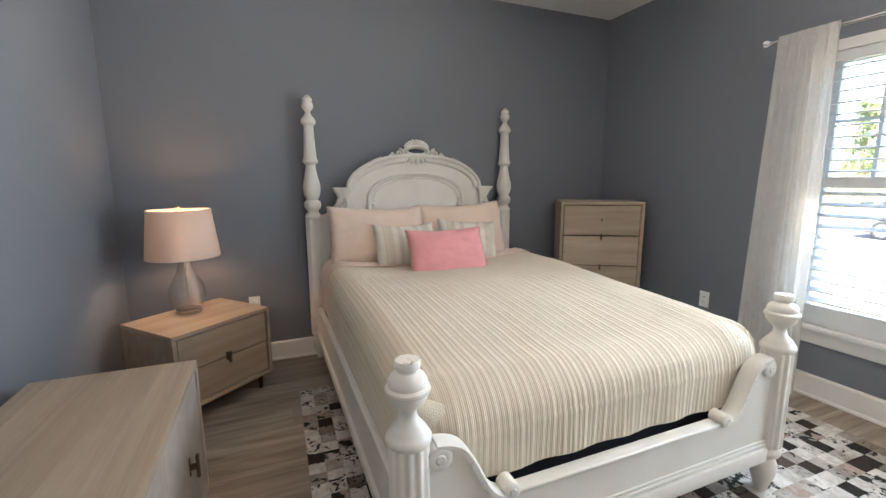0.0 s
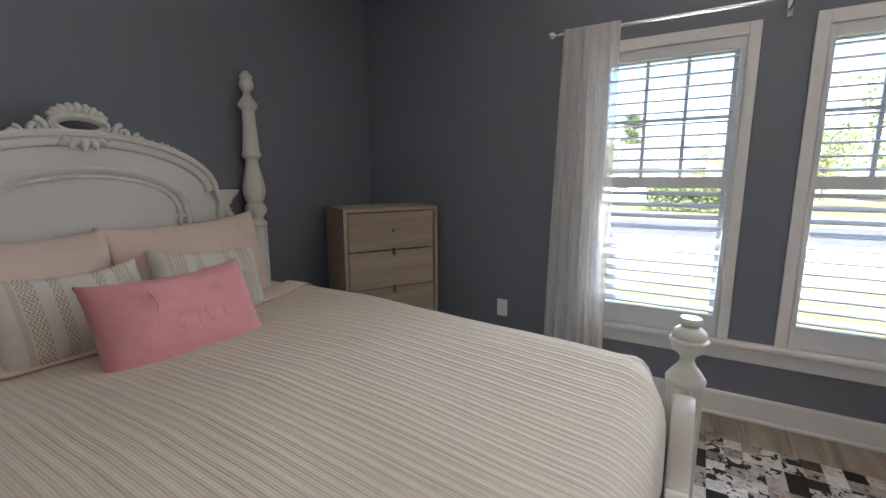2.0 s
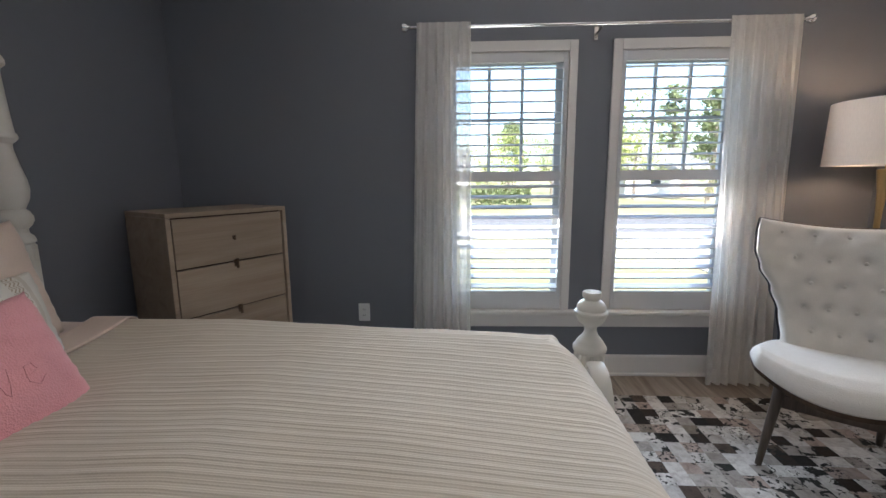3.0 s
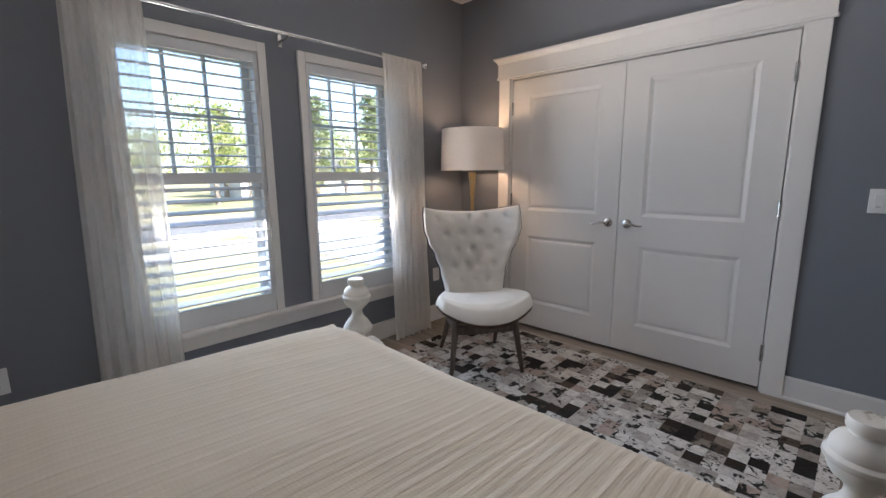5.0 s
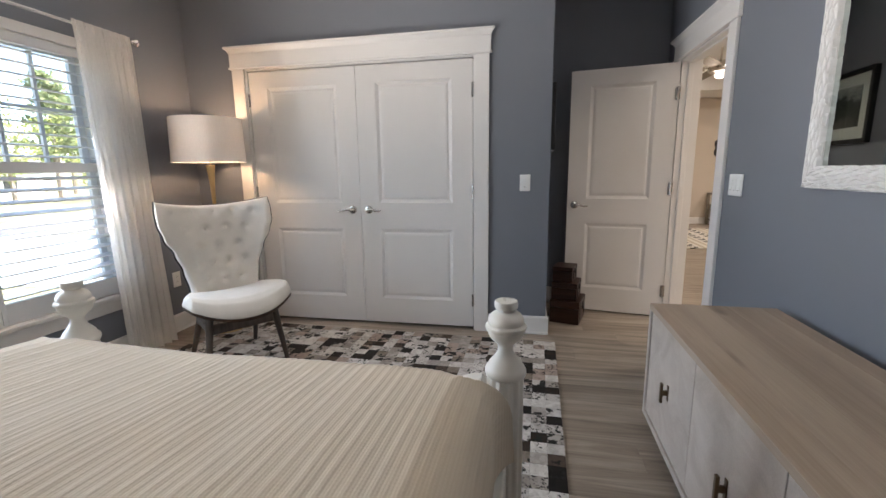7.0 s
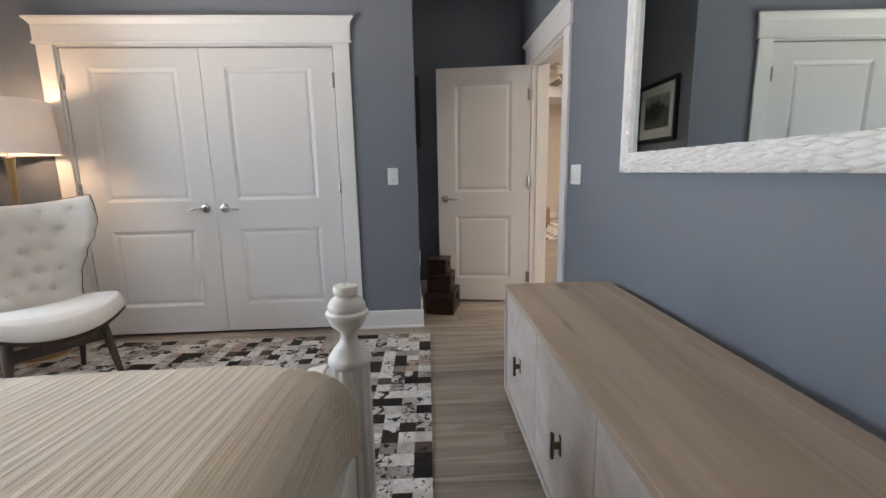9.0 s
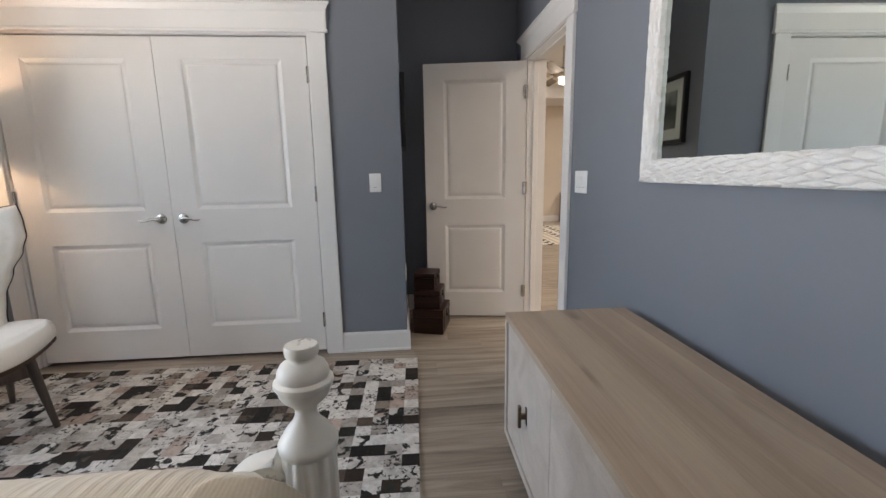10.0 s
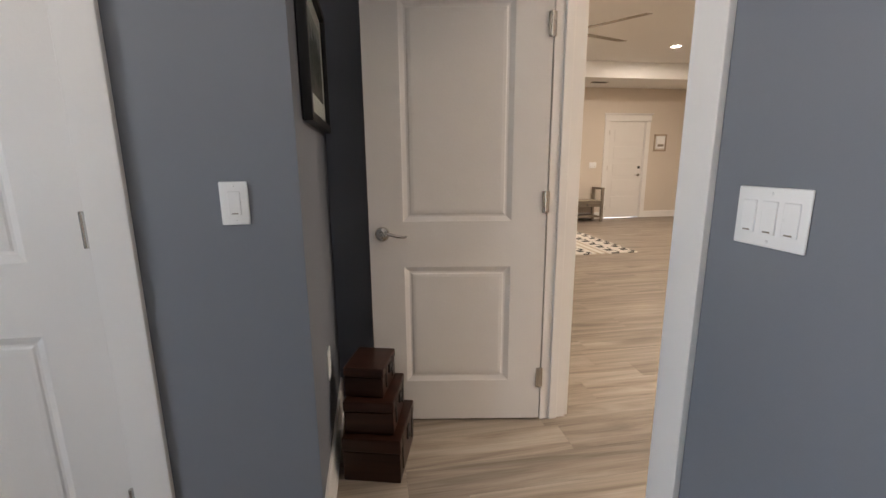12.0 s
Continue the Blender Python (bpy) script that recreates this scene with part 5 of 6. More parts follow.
def pillow(name, w, h, t, mat, m, label, seed, group="pillows on the bed", sag=0.03):
    """A stuffed cushion standing in its own xz plane, w wide, h high, t thick, with pulled-out corners and creases."""
    n = 44

    def skin(sign):
        def f(u, v):
            a, b = 2 * u - 1, 2 * v - 1
            ex = (1 - abs(a) ** 2.6) * (1 - abs(b) ** 2.6)
            th = t / 2 * max(0.0, ex) ** 0.42
            px = a * w / 2 * (1 - 0.05 * (1 - b * b) * abs(a) ** 3)
            pz = b * h / 2 * (1 - 0.06 * (1 - a * a) * abs(b) ** 3)
            cr = noise.noise((a * 2.2 + seed, b * 2.2, sign)) * 0.10 + noise.noise((a * 5 + seed, b * 5, sign * 2)) * 0.05
            edge = noise.noise((a * 9 + seed, b * 9, 4.0)) * 0.004
            return (px + edge, sign * th * (1 + cr), pz + edge - sag * (1 - a * a) * (b > 0) * b * 0.6)
        return f
    bm = grid_sheet(bmesh.new(), n, n, skin(-1))
    b2 = grid_sheet(bm, n, n, skin(1))
    bmesh.ops.remove_doubles(b2, verts=b2.verts, dist=0.0004)
    ob = link(name, b2, mat, None, "", 180)
    ob.matrix_basis = m
    return tagged(ob, label, "pillow", group)


pillow("bed_pillow", 0.72, 0.46, 0.21, BLUSH, pose(0.965, 4.01, 0.918, -16, 1.5, 1), "blush cotton bed pillow leaning on the headboard", 1.0)
pillow("bed_pillow", 0.70, 0.46, 0.21, BLUSH, pose(1.635, 4.01, 0.925, -16, -2, -2), "blush cotton bed pillow leaning on the headboard", 4.0)
pillow("striped_pillow", 0.46, 0.33, 0.16, STRIPED, pose(1.12, 3.845, 0.868, -24, 1, 4), "off-white cushion with woven beige stripes", 7.0)
pillow("striped_pillow", 0.46, 0.33, 0.16, STRIPED, pose(1.60, 3.845, 0.872, -24, 5, -6), "off-white cushion with woven beige stripes", 9.0)
lum = pillow("lumbar_pillow", 0.53, 0.36, 0.17, PINK, pose(1.31, 3.555, 0.846, -28, -1, -5), "rose pink lumbar pillow with stitched script", 12.0)


def cord(pts):
    """A raised stitched cord on the front of the lumbar pillow, through points of its plane."""
    out = []
    w, h, t = 0.53, 0.36, 0.17
    fine = []
    for p, q in zip(pts, pts[1:]):
        fine += [Vector(p).lerp(Vector(q), k / 4) for k in range(4)]
    fine.append(Vector(pts[-1]))
    for p in fine:
        a, b = p.x / (w / 2), p.y / (h / 2)
        th = t / 2 * max(0.0, (1 - abs(a) ** 2.6) * (1 - abs(b) ** 2.6)) ** 0.42
        cr = noise.noise((a * 2.2 + 12.0, b * 2.2, -1)) * 0.10 + noise.noise((a * 5 + 12.0, b * 5, -2)) * 0.05
        out.append((p.x, -th * (1 + cr) - 0.0005, p.y))
    return out


bm = bmesh.new()
tube(bm, cord([(-0.13, 0.06), (-0.10, 0.10), (-0.085, 0.05), (-0.10, -0.02), (-0.12, -0.075), (-0.15, -0.085), (-0.14, -0.06), (-0.10, -0.07), (-0.04, -0.085)]), 0.0016, 6)
tube(bm, cord([(0.0 + 0.032 * math.cos(a) - 0.01, -0.03 + 0.036 * math.sin(a)) for a in [k * 0.45 for k in range(15)]]), 0.0016, 6)
tube(bm, cord([(0.045, 0.0), (0.055, -0.05), (0.062, -0.06), (0.075, -0.02), (0.082, 0.0)]), 0.0016, 6)
tube(bm, cord([(0.105, -0.035), (0.135, -0.025), (0.130, -0.005), (0.112, -0.01), (0.106, -0.045), (0.125, -0.06), (0.145, -0.045)]), 0.0016, 6)
part("stitched_script", bm, PINK, lum, "stitched cord spelling love", 60)

# ---- oak furniture ----


def pull(parent, m, seed=0):
    """Small cast bronze pull: an upright bar held off a flat backplate by a post."""
    bm = bmesh.new()
    box(bm, -0.009, 0.009, -0.003, 0.002, -0.032, 0.032, 0.001, m=m)
    box(bm, -0.006, 0.006, -0.022, -0.002, -0.010, 0.010, 0.002, m=m)
    box(bm, -0.0085, 0.0085, -0.031, -0.020, -0.042, 0.042, 0.003, m=m)
    return part("pull", bm, BRONZE, parent, "aged bronze pull")


def drawer_chest(name, w, d, h, z0, rows, m, label, category, pulls, leg_in=0.05):
    """Boxed oak case, local x across the front from 0, front at y = 0, back at y = d; recessed drawers on short dark legs."""
    th = thing(name, label, category, m)
    e = 0.022
    part("top", bx(0, w, -0.004, d, h - e, h, 0.003), OAKX, th)
    part("side_panel", bx(0, e, -0.004, d, z0, h - e - 0.0005, 0.003), OAKX, th)
    part("side_panel", bx(w - e, w, -0.004, d, z0, h - e - 0.0005, 0.003), OAKX, th)
    part("bottom_panel", bx(e + 0.0005, w - e - 0.0005, -0.004, d, z0, z0 + e, 0.003), OAKX, th)
    part("back_panel", bx(e + 0.001, w - e - 0.001, d - 0.012, d - 0.002, z0 + e, h - e), OAKX, th)
    # dark sheet that paints the shade in the gaps round the drawers
    part("recess", bx(e + 0.001, w - e - 0.001, 0.022, 0.03, z0 + e, h - e), WALNUT, th, "dark walnut panel standing in for the shade behind the drawers")
    g = 0.008
    zz = [z0 + e + g + (h - z0 - 2 * e - g) * k / rows for k in range(rows + 1)]
    for k in range(rows):
        dr = part("drawer", bx(e + g, w - e - g, 0.004, 0.021, zz[k], zz[k + 1] - g, 0.002), OAKX, th)
        if pulls == "edge":
            if k < rows - 1:
                pull(dr, pose(w / 2, 0.004, zz[k + 1] - 0.012, 0, 0, 0) @ Matrix.Diagonal((0.75, 0.8, 0.62, 1)))
            else:
                pull(dr, pose(w / 2, 0.004, (zz[k] + zz[k + 1]) / 2, 0, 0, 0) @ Matrix.Diagonal((0.6, 0.6, 0.3, 1)))
        else:
            if k == 0:
                pull(dr, pose(w / 2, 0.004, zz[k + 1] - 0.004, 0, 0, 0) @ Matrix.Diagonal((0.9, 1, 0.75, 1)))
    for x in (leg_in, w - leg_in):
        for y in (0.06, d - 0.06):
            part("leg", lathe(bmesh.new(), [(0.010, 0), (0.012, 0.005), (0.018, z0)], 14, (x, y, 0)), WALNUT, th, "", 40)
    return th


drawer_chest("drawer_chest", 0.645, 0.42, 1.14, 0.10, 4, pose(2.437, 3.832, 0, 0, 0, -31), "tall pale oak drawer chest set across the corner", "chest of drawers", "edge")
drawer_chest("nightstand", 0.606, 0.47, 0.54, 0.11, 2, pose(-0.269, 3.424, 0, 0, 0, 40.5), "pale oak two-drawer nightstand set across the corner", "nightstand", "mid")

# low dresser along the west wall
dresser = thing("dresser", "long low whitewashed oak dresser with three doors", "dresser", pose(-0.094, 1.163, 0, 0, 0, 89.4))
DL, DD, DT = 1.67, 0.514, 0.632
TOPOAK = wood("oak_dresser_top", (0.33, 0.25, 0.178), (0.44, 0.342, 0.255), (0.53, 0.43, 0.32), 0, 0.45, 6.0, 0.9, 0.08, 0.2)
top = part("top", bx(0.001, DL - 0.001, -0.003, DD - 0.001, DT - 0.028, DT - 0.0045), TOPOAK, dresser, "oak top of glued boards with knots")
rg = random.Random(5)
yy = -0.004
for bw in (0.105, 0.125, 0.09, 0.13, 0.066):
    for a, b in ((0.0, DL),):
        ob = part("board", bx(-(b - a) / 2, (b - a) / 2, -bw / 2, bw / 2, -0.002, 0.002, 0.0006, 1), TOPOAK, top)
        ob.location = ((a + b) / 2, yy + bw / 2, DT - 0.002)
    yy += bw
part("side_panel", bx(0, 0.026, -0.004, DD, 0.085, DT - 0.0285, 0.003), OAKDOOR, dresser)
part("side_panel", bx(DL - 0.026, DL, -0.004, DD, 0.085, DT - 0.0285, 0.003), OAKDOOR, dresser)
part("bottom_panel", bx(0.0265, DL - 0.0265, -0.004, DD, 0.085, 0.111, 0.003), OAKDOOR, dresser)
part("back_panel", bx(0.027, DL - 0.027, DD - 0.012, DD - 0.002, 0.112, DT - 0.029), OAKDOOR, dresser)
# dark sheet that paints the shade in the gaps between the doors
part("recess", bx(0.027, DL - 0.027, 0.026, 0.034, 0.112, DT - 0.029), WALNUT, dresser, "dark walnut panel standing in for the shade behind the doors")
dw = (DL - 0.052 - 0.016) / 3
for k in range(3):
    x0 = 0.026 + 0.004 + k * (dw + 0.004)
    dr = part("cabinet_door", bx(x0, x0 + dw, 0.003, 0.023, 0.115, DT - 0.033, 0.002), OAKDOOR, dresser)
    pull(dr, pose(x0 + dw / 2 + 0.02, 0.003, 0.352))
for x in (0.12, DL - 0.12, DL / 2):
    for y in (0.08, DD - 0.08):
        part("leg", bx(x - 0.02, x + 0.02, y - 0.02, y + 0.02, 0, 0.085, 0.003), WALNUT, dresser)

# wall mirror above it
mirror = thing("wall_mirror", "large wall mirror in a white carved wavy frame", "mirror", pose(WX, 1.195, 0, 0, 0, -1.6))
MY0, MY1, MZ0, MZ1, FW = 0.0, 1.565, 1.158, 2.09, 0.088


def carved_side(a, b, inner_a, inner_b):
    """One mitred side of the frame with wavy carved ridges, from outer corners a, b to inner corners."""
    def f(u, v):
        o = Vector(a).lerp(Vector(b), u)
        i = Vector(inner_a).lerp(Vector(inner_b), u)
        p = o.lerp(i, v)
        along, across = u * (Vector(b) - Vector(a)).length, v * FW
        d = 1.0
        for k in range(-1, 10):
            line = 0.004 + 0.0100 * k + 0.0052 * math.sin(along * 56 + k * math.pi + 3.4 * noise.noise((along * 5, k * 3.1, 0.5))) + 0.0045 * noise.noise((along * 11, k * 5.7, 2.0))
            d = min(d, abs(across - line))
        ridge_h = -0.0075 * math.exp(-(d / 0.0019) ** 2) + 0.0022 * min(1.0, d / 0.004)
        bulge = 0.034 + 0.010 * math.sin(math.pi * v) - 0.012 * (v > 0.97) - 0.012 * (v < 0.03)
        return (bulge + ridge_h, p.x, p.y)
    n = int((Vector(b) - Vector(a)).length / 0.0035)
    bm = grid_sheet(bmesh.new(), n, 44, f, lambda u, v: (0.002, *(Vector(a).lerp(Vector(b), u).lerp(Vector(inner_a).lerp(Vector(inner_b), u), v))))
    return part("frame_side", bm, CARVED, mirror, "white carved frame moulding", 60)


oc = [(MY0, MZ0), (MY1, MZ0), (MY1, MZ1), (MY0, MZ1)]
ic = [(MY0 + FW, MZ0 + FW), (MY1 - FW, MZ0 + FW), (MY1 - FW, MZ1 - FW), (MY0 + FW, MZ1 - FW)]
for k in range(4):
    carved_side(oc[k], oc[(k + 1) % 4], ic[k], ic[(k + 1) % 4])
part("mirror_glass", bx(0.012, 0.018, MY0 + FW - 0.01, MY1 - FW + 0.01, MZ0 + FW - 0.01, MZ1 - FW + 0.01), MIRROR, mirror, "silvered mirror glass")

# ---- table lamp ----
tl = thing("table_lamp", "clear glass table lamp with a linen shade, lit", "table lamp", pose(-0.25, 3.885, 0.5405) @ Matrix.Diagonal((0.96, 0.96, 0.96, 1)))
part("base", lathe(bmesh.new(), [(0.0, 0.0), (0.072, 0.0), (0.074, 0.006), (0.072, 0.024), (0.066, 0.028), (0.0, 0.028)], 32), NICKEL, tl, "brushed metal foot", 40)
part("body", shell(bmesh.new(), [(0.060, 0.0285), (0.068, 0.032), (0.082, 0.045), (0.098, 0.085), (0.104, 0.125), (0.100, 0.16), (0.086, 0.195), (0.064, 0.232), (0.046, 0.27), (0.038, 0.305), (0.039, 0.33)], 40, 0.005), LAMPGLASS, tl, "clear glass gourd body", 60)
part("glass_cap", lathe(bmesh.new(), [(0.040, 0.33), (0.041, 0.335), (0.036, 0.342), (0.0, 0.344)], 24), NICKEL, tl, "", 40)
part("lamp_rod", tube(bmesh.new(), [(0, 0, 0.028), (0, 0, 0.331)], 0.004, 8), NICKEL, tl)
part("stem", tube(bmesh.new(), [(0, 0, 0.33), (0, 0, 0.42)], 0.011, 12), NICKEL, tl, "", 40)
part("shade", shell(bmesh.new(), [(0.205, 0.355), (0.172, 0.645)], 48, 0.003), SHADE, tl, "blush linen drum shade", 40)
bm = bmesh.new()
for a in (0, 2.094, 4.189):
    tube(bm, [(0, 0, 0.635), (0.168 * math.cos(a), 0.168 * math.sin(a), 0.635)], 0.002, 6)
tube(bm, [(0, 0, 0.42), (0.03, 0, 0.50), (0.03, 0, 0.58), (0, 0, 0.635)], 0.002, 6)
part("harp", bm, NICKEL, tl)
part("finial", lathe(bmesh.new(), [(0.008, 0.635), (0.012, 0.645), (0.008, 0.652), (0.017, 0.66), (0.017, 0.675), (0.0, 0.68)], 16), LAMPGLASS, tl, "clear finial", 40)
part("bulb", ball(bmesh.new(), (0, 0, 0.45), 0.024, 1, 1, 1.2), BULB, tl, "lit bulb", 60)

# ---- floor lamp ----
fl = thing("floor_lamp", "brass floor lamp with a white drum shade, lit", "floor lamp", pose(2.86, 0.30, 0.0))
part("base", lathe(bmesh.new(), [(0.0, 0.0), (0.13, 0.0), (0.135, 0.006), (0.13, 0.018), (0.05, 0.024), (0.0, 0.024)], 36), BRASS, fl, "round brass foot", 40)
part("pole", lathe(bmesh.new(), [(0.030, 0.024), (0.018, 0.12), (0.012, 0.5), (0.011, 0.9), (0.014, 1.08), (0.020, 1.2), (0.031, 1.30), (0.033, 1.315), (0.0, 1.32)], 24), BRASS, fl, "tapered brass stem flaring under the shade", 40)
part("shade", shell(bmesh.new(), [(0.255, 1.335), (0.245, 1.655)], 48, 0.003), SHADEWHITE, fl, "white linen drum shade", 40)
bm = bmesh.new()
for a in (0.5, 2.594, 4.689):
    tube(bm, [(0, 0, 1.64), (0.24 * math.cos(a), 0.24 * math.sin(a), 1.64)], 0.002, 6)
tube(bm, [(0, 0, 1.32), (0, 0, 1.42), (0.03, 0, 1.46), (0.03, 0, 1.60), (0, 0, 1.64)], 0.003, 6)
part("harp", bm, BRASS, fl)
part("bulb", ball(bmesh.new(), (0, 0, 1.45), 0.026, 1, 1, 1.2), BULB, fl, "lit bulb", 60)
part("finial", lathe(bmesh.new(), [(0.006, 1.64), (0.010, 1.655), (0.006, 1.665), (0.0, 1.67)], 12), BRASS, fl)
part("cord", tube(bmesh.new(), [(0.12, -0.02, 0.012), (0.18, -0.12, 0.006), (0.22, -0.24, 0.006), (0.2, -0.285, 0.25), (0.2, -0.288, 0.35)], 0.003, 6), BLACKPAINT, fl)

# ---- wing chair ----
chair = thing("wing_chair", "white tufted wing chair on walnut legs", "armchair", pose(2.335, 0.85, 0.0125, 0, 0, 54))
# local: x to the chair's left along its width, y forward


def half_width(z):
    pts = [(0.36, 0.205), (0.50, 0.215), (0.62, 0.235), (0.74, 0.275), (0.84, 0.325), (0.93, 0.350), (1.0, 0.352), (1.08, 0.345)]
    for (a, p), (b, q) in zip(pts, pts[1:]):
        if z <= b:
            f = max(0.0, (z - a) / (b - a))
            f = f * f * (3 - 2 * f)
            return 0.98 * (p + (q - p) * f)
    return 0.98 * pts[-1][1]


tufts = []
for row, (z, n, off) in enumerate([(0.985, 5, 0.125), (0.875, 4, 0.125), (0.765, 3, 0.12), (0.655, 4, 0.095), (0.55, 3, 0.1)]):
    for k in range(n):
        tufts.append(((k - (n - 1) / 2) * off, z))


def back_pt(u, v, depth):
    s = 2 * u - 1
    z = 0.37 + v * (1.025 - 0.37 + 0.045 * s * s)
    x = s * half_width(z)
    wing = max(0.0, min(1.0, (z - 0.60) / 0.3))
    y = -0.16 - 0.20 * (z - 0.37) / 0.66 + (0.03 + 0.115 * wing) * abs(s) ** 2.6
    pad = 0.0
    if depth == 0:
        edge = min(1.0, (1 - abs(s)) / 0.12) ** 0.5 * min(1.0, (1 - v) / 0.08) ** 0.5
        pad = 0.038 * edge
        for tx, tz in tufts:
            d2 = ((x - tx) / 0.028) ** 2 + ((z - tz) / 0.028) ** 2
            if d2 < 9:
                pad -= 0.021 * math.exp(-d2)
    return (x, y + 0.025 - depth + pad, z)


part("back_cushion", grid_sheet(bmesh.new(), 90, 90, lambda u, v: back_pt(u, v, 0), lambda u, v: back_pt(u, v, 0.024)), LINEN, chair, "deep-buttoned off-white linen back", 180)
bk = part("back_shell", grid_sheet(bmesh.new(), 40, 40, lambda u, v: Vector(back_pt(u, v, 0.026)) * 1.0 + Vector(((2 * u - 1) * 0.006, 0, 0.004 * v)), lambda u, v: Vector(back_pt(u, v, 0.042)) + Vector(((2 * u - 1) * 0.006, 0, 0.004 * v))), WALNUT, chair, "dark walnut shell behind the back", 60)
for e0 in (0.0, 1.0):
    part("piping", tube(bmesh.new(), [Vector(back_pt(e0, j / 40, 0.018)) + Vector(((2 * e0 - 1) * 0.007, 0, 0)) for j in range(4, 41)], 0.0035, 6), BLACK, chair, "black piping along the wing", 60)
button = None
for tx, tz in tufts:
    v = (tz - 0.37) / 0.655
    u = 0.5 + 0.5 * tx / half_width(tz)
    p = Vector(back_pt(u, v, 0))
    if button is None:
        ob = part("button", ball(bmesh.new(), (0, 0, 0), 0.009, 1, 0.5, 1, 8), LINEN, chair, "", 180)
        button = ob.data
    else:
        ob = new("button", button)
        ob.parent = chair
    ob.location = p + Vector((0, 0.003, 0))


def seat_pt(u, v, depth):
    s, f = 2 * u - 1, v
    w = 0.325 * (1 - 0.35 * (1 - f) ** 2) * (1 - 0.10 * max(0.0, f - 0.75) / 0.25)
    front = 0.30 - 0.10 * abs(s) ** 2.2
    y = -0.20 + (front + 0.20) * f
    x = s * w
    z = 0.405 + 0.075 * abs(s) ** 2.2 * (0.35 + 0.65 * f) + 0.02 * f
    rim = min(1.0, (1 - abs(s)) / 0.10, (1 - f) / 0.10, f / 0.05 + 0.3)
    top = 0.055 * max(0.0, rim) ** 0.5
    crown = 0.03 * (1 - s * s) * math.sin(math.pi * min(1, f * 1.05))
    if depth == 0:
        return (x, y, z + top + crown - 0.035 * max(0.0, f - 0.8) / 0.2)
    return (x * (1 - depth * 0.25), y - 0.01 * depth, z - depth * 0.9 - 0.03 * max(0.0, f - 0.8) / 0.2)


part("seat_cushion", grid_sheet(bmesh.new(), 60, 50, lambda u, v: seat_pt(u, v, 0), lambda u, v: seat_pt(u, v, 0.012)), LINEN, chair, "plump off-white linen seat", 180)
part("seat_shell", grid_sheet(bmesh.new(), 40, 30, lambda u, v: seat_pt(u, v, 0.014), lambda u, v: seat_pt(u, v, 0.034)), WALNUT, chair, "dark walnut seat shell", 60)
for x, y, x2, y2 in ((0.24, 0.18, 0.19, 0.13), (-0.24, 0.18, -0.19, 0.13), (0.21, -0.34, 0.17, -0.10), (-0.21, -0.34, -0.17, -0.10)):
    part("leg", tube(bmesh.new(), [(x, y, 0.0), (x + (x2 - x) * 0.5, y + (y2 - y) * 0.5, 0.20), (x2, y2, 0.40)], [0.013, 0.019, 0.024], 12), GREYLEG, chair, "tapered walnut leg", 40)
part("apron", bx(-0.20, 0.20, 0.125, 0.150, 0.275, 0.335, 0.006), GREYLEG, chair, "", 40)
part("apron", bx(-0.18, 0.18, -0.155, -0.13, 0.275, 0.335, 0.006), GREYLEG, chair, "", 40)
for s in (-1, 1):
    part("side_stretcher", bx(s * 0.195 - 0.012, s * 0.195 + 0.012, -0.13, 0.13, 0.285, 0.33, 0.005), GREYLEG, chair)

# ---- stacked boxes in the alcove ----


def keepsake_box(w, d, h, m, label):
    th = thing("wooden_box", label, "box", m, "stacked wooden boxes")
    part("body", bx(-w / 2, w / 2, -d / 2, d / 2, 0, h * 0.68, 0.004), MAHOGANY, th)
    part("lid", bx(-w / 2 - 0.003, w / 2 + 0.003, -d / 2 - 0.003, d / 2 + 0.003, h * 0.695, h, 0.006), MAHOGANY, th)
    bm = bx(-w / 2 - 0.010, -w / 2 - 0.001, -0.018, 0.018, h * 0.55, h * 0.85, 0.003)
    ball(bm, (-w / 2 - 0.010, 0, h * 0.62), 0.010, 0.6, 1, 1, 8)
    part("latch", bm, BLACKPAINT, th, "dark metal latch")
    tb = tube(bmesh.new(), [(-w / 2 + 0.04, -d / 2 - 0.004, h * 0.45), (-w / 2 + 0.06, -d / 2 - 0.02, h * 0.36), (w / 2 - 0.06, -d / 2 - 0.02, h * 0.36), (w / 2 - 0.04, -d / 2 - 0.004, h * 0.45)], 0.005, 8)
    part("handle", tb, BLACKPAINT, th)
    for y in (-d / 2 + 0.05, d / 2 - 0.05):
        part("strap", bx(-w / 2 - 0.005, -w / 2 - 0.0005, y - 0.008, y + 0.008, h * 0.2, h * 0.95, 0.001), BLACKPAINT, th)
    return th


keepsake_box(0.233, 0.30, 0.19, pose(0.128, -0.396, 0.0, 0, 0, -15.6), "large dark mahogany box on the floor")
keepsake_box(0.20, 0.25, 0.14, pose(0.142, -0.408, 0.1905, 0, 0, -14), "dark mahogany box stacked on a larger one")
keepsake_box(0.16, 0.20, 0.125, pose(0.158, -0.425, 0.331, 0, 0, -17), "small dark mahogany box on top of the stack")

# ---- framed picture on the alcove wall ----
pic = thing("framed_picture", "black-framed landscape print with a white mat", "picture", pose(AX, 0, 0))
PY0, PY1, PZ0, PZ1 = -0.78, -0.14, 1.39, 1.87
for b in [(PY0, PY0 + 0.03, PZ0, PZ1), (PY1 - 0.03, PY1, PZ0, PZ1), (PY0 + 0.03, PY1 - 0.03, PZ0, PZ0 + 0.03), (PY0 + 0.03, PY1 - 0.03, PZ1 - 0.03, PZ1)]:
    part("frame_side", bx(-0.035, -0.003, b[0], b[1], b[2], b[3], 0.003), BLACKPAINT, pic)
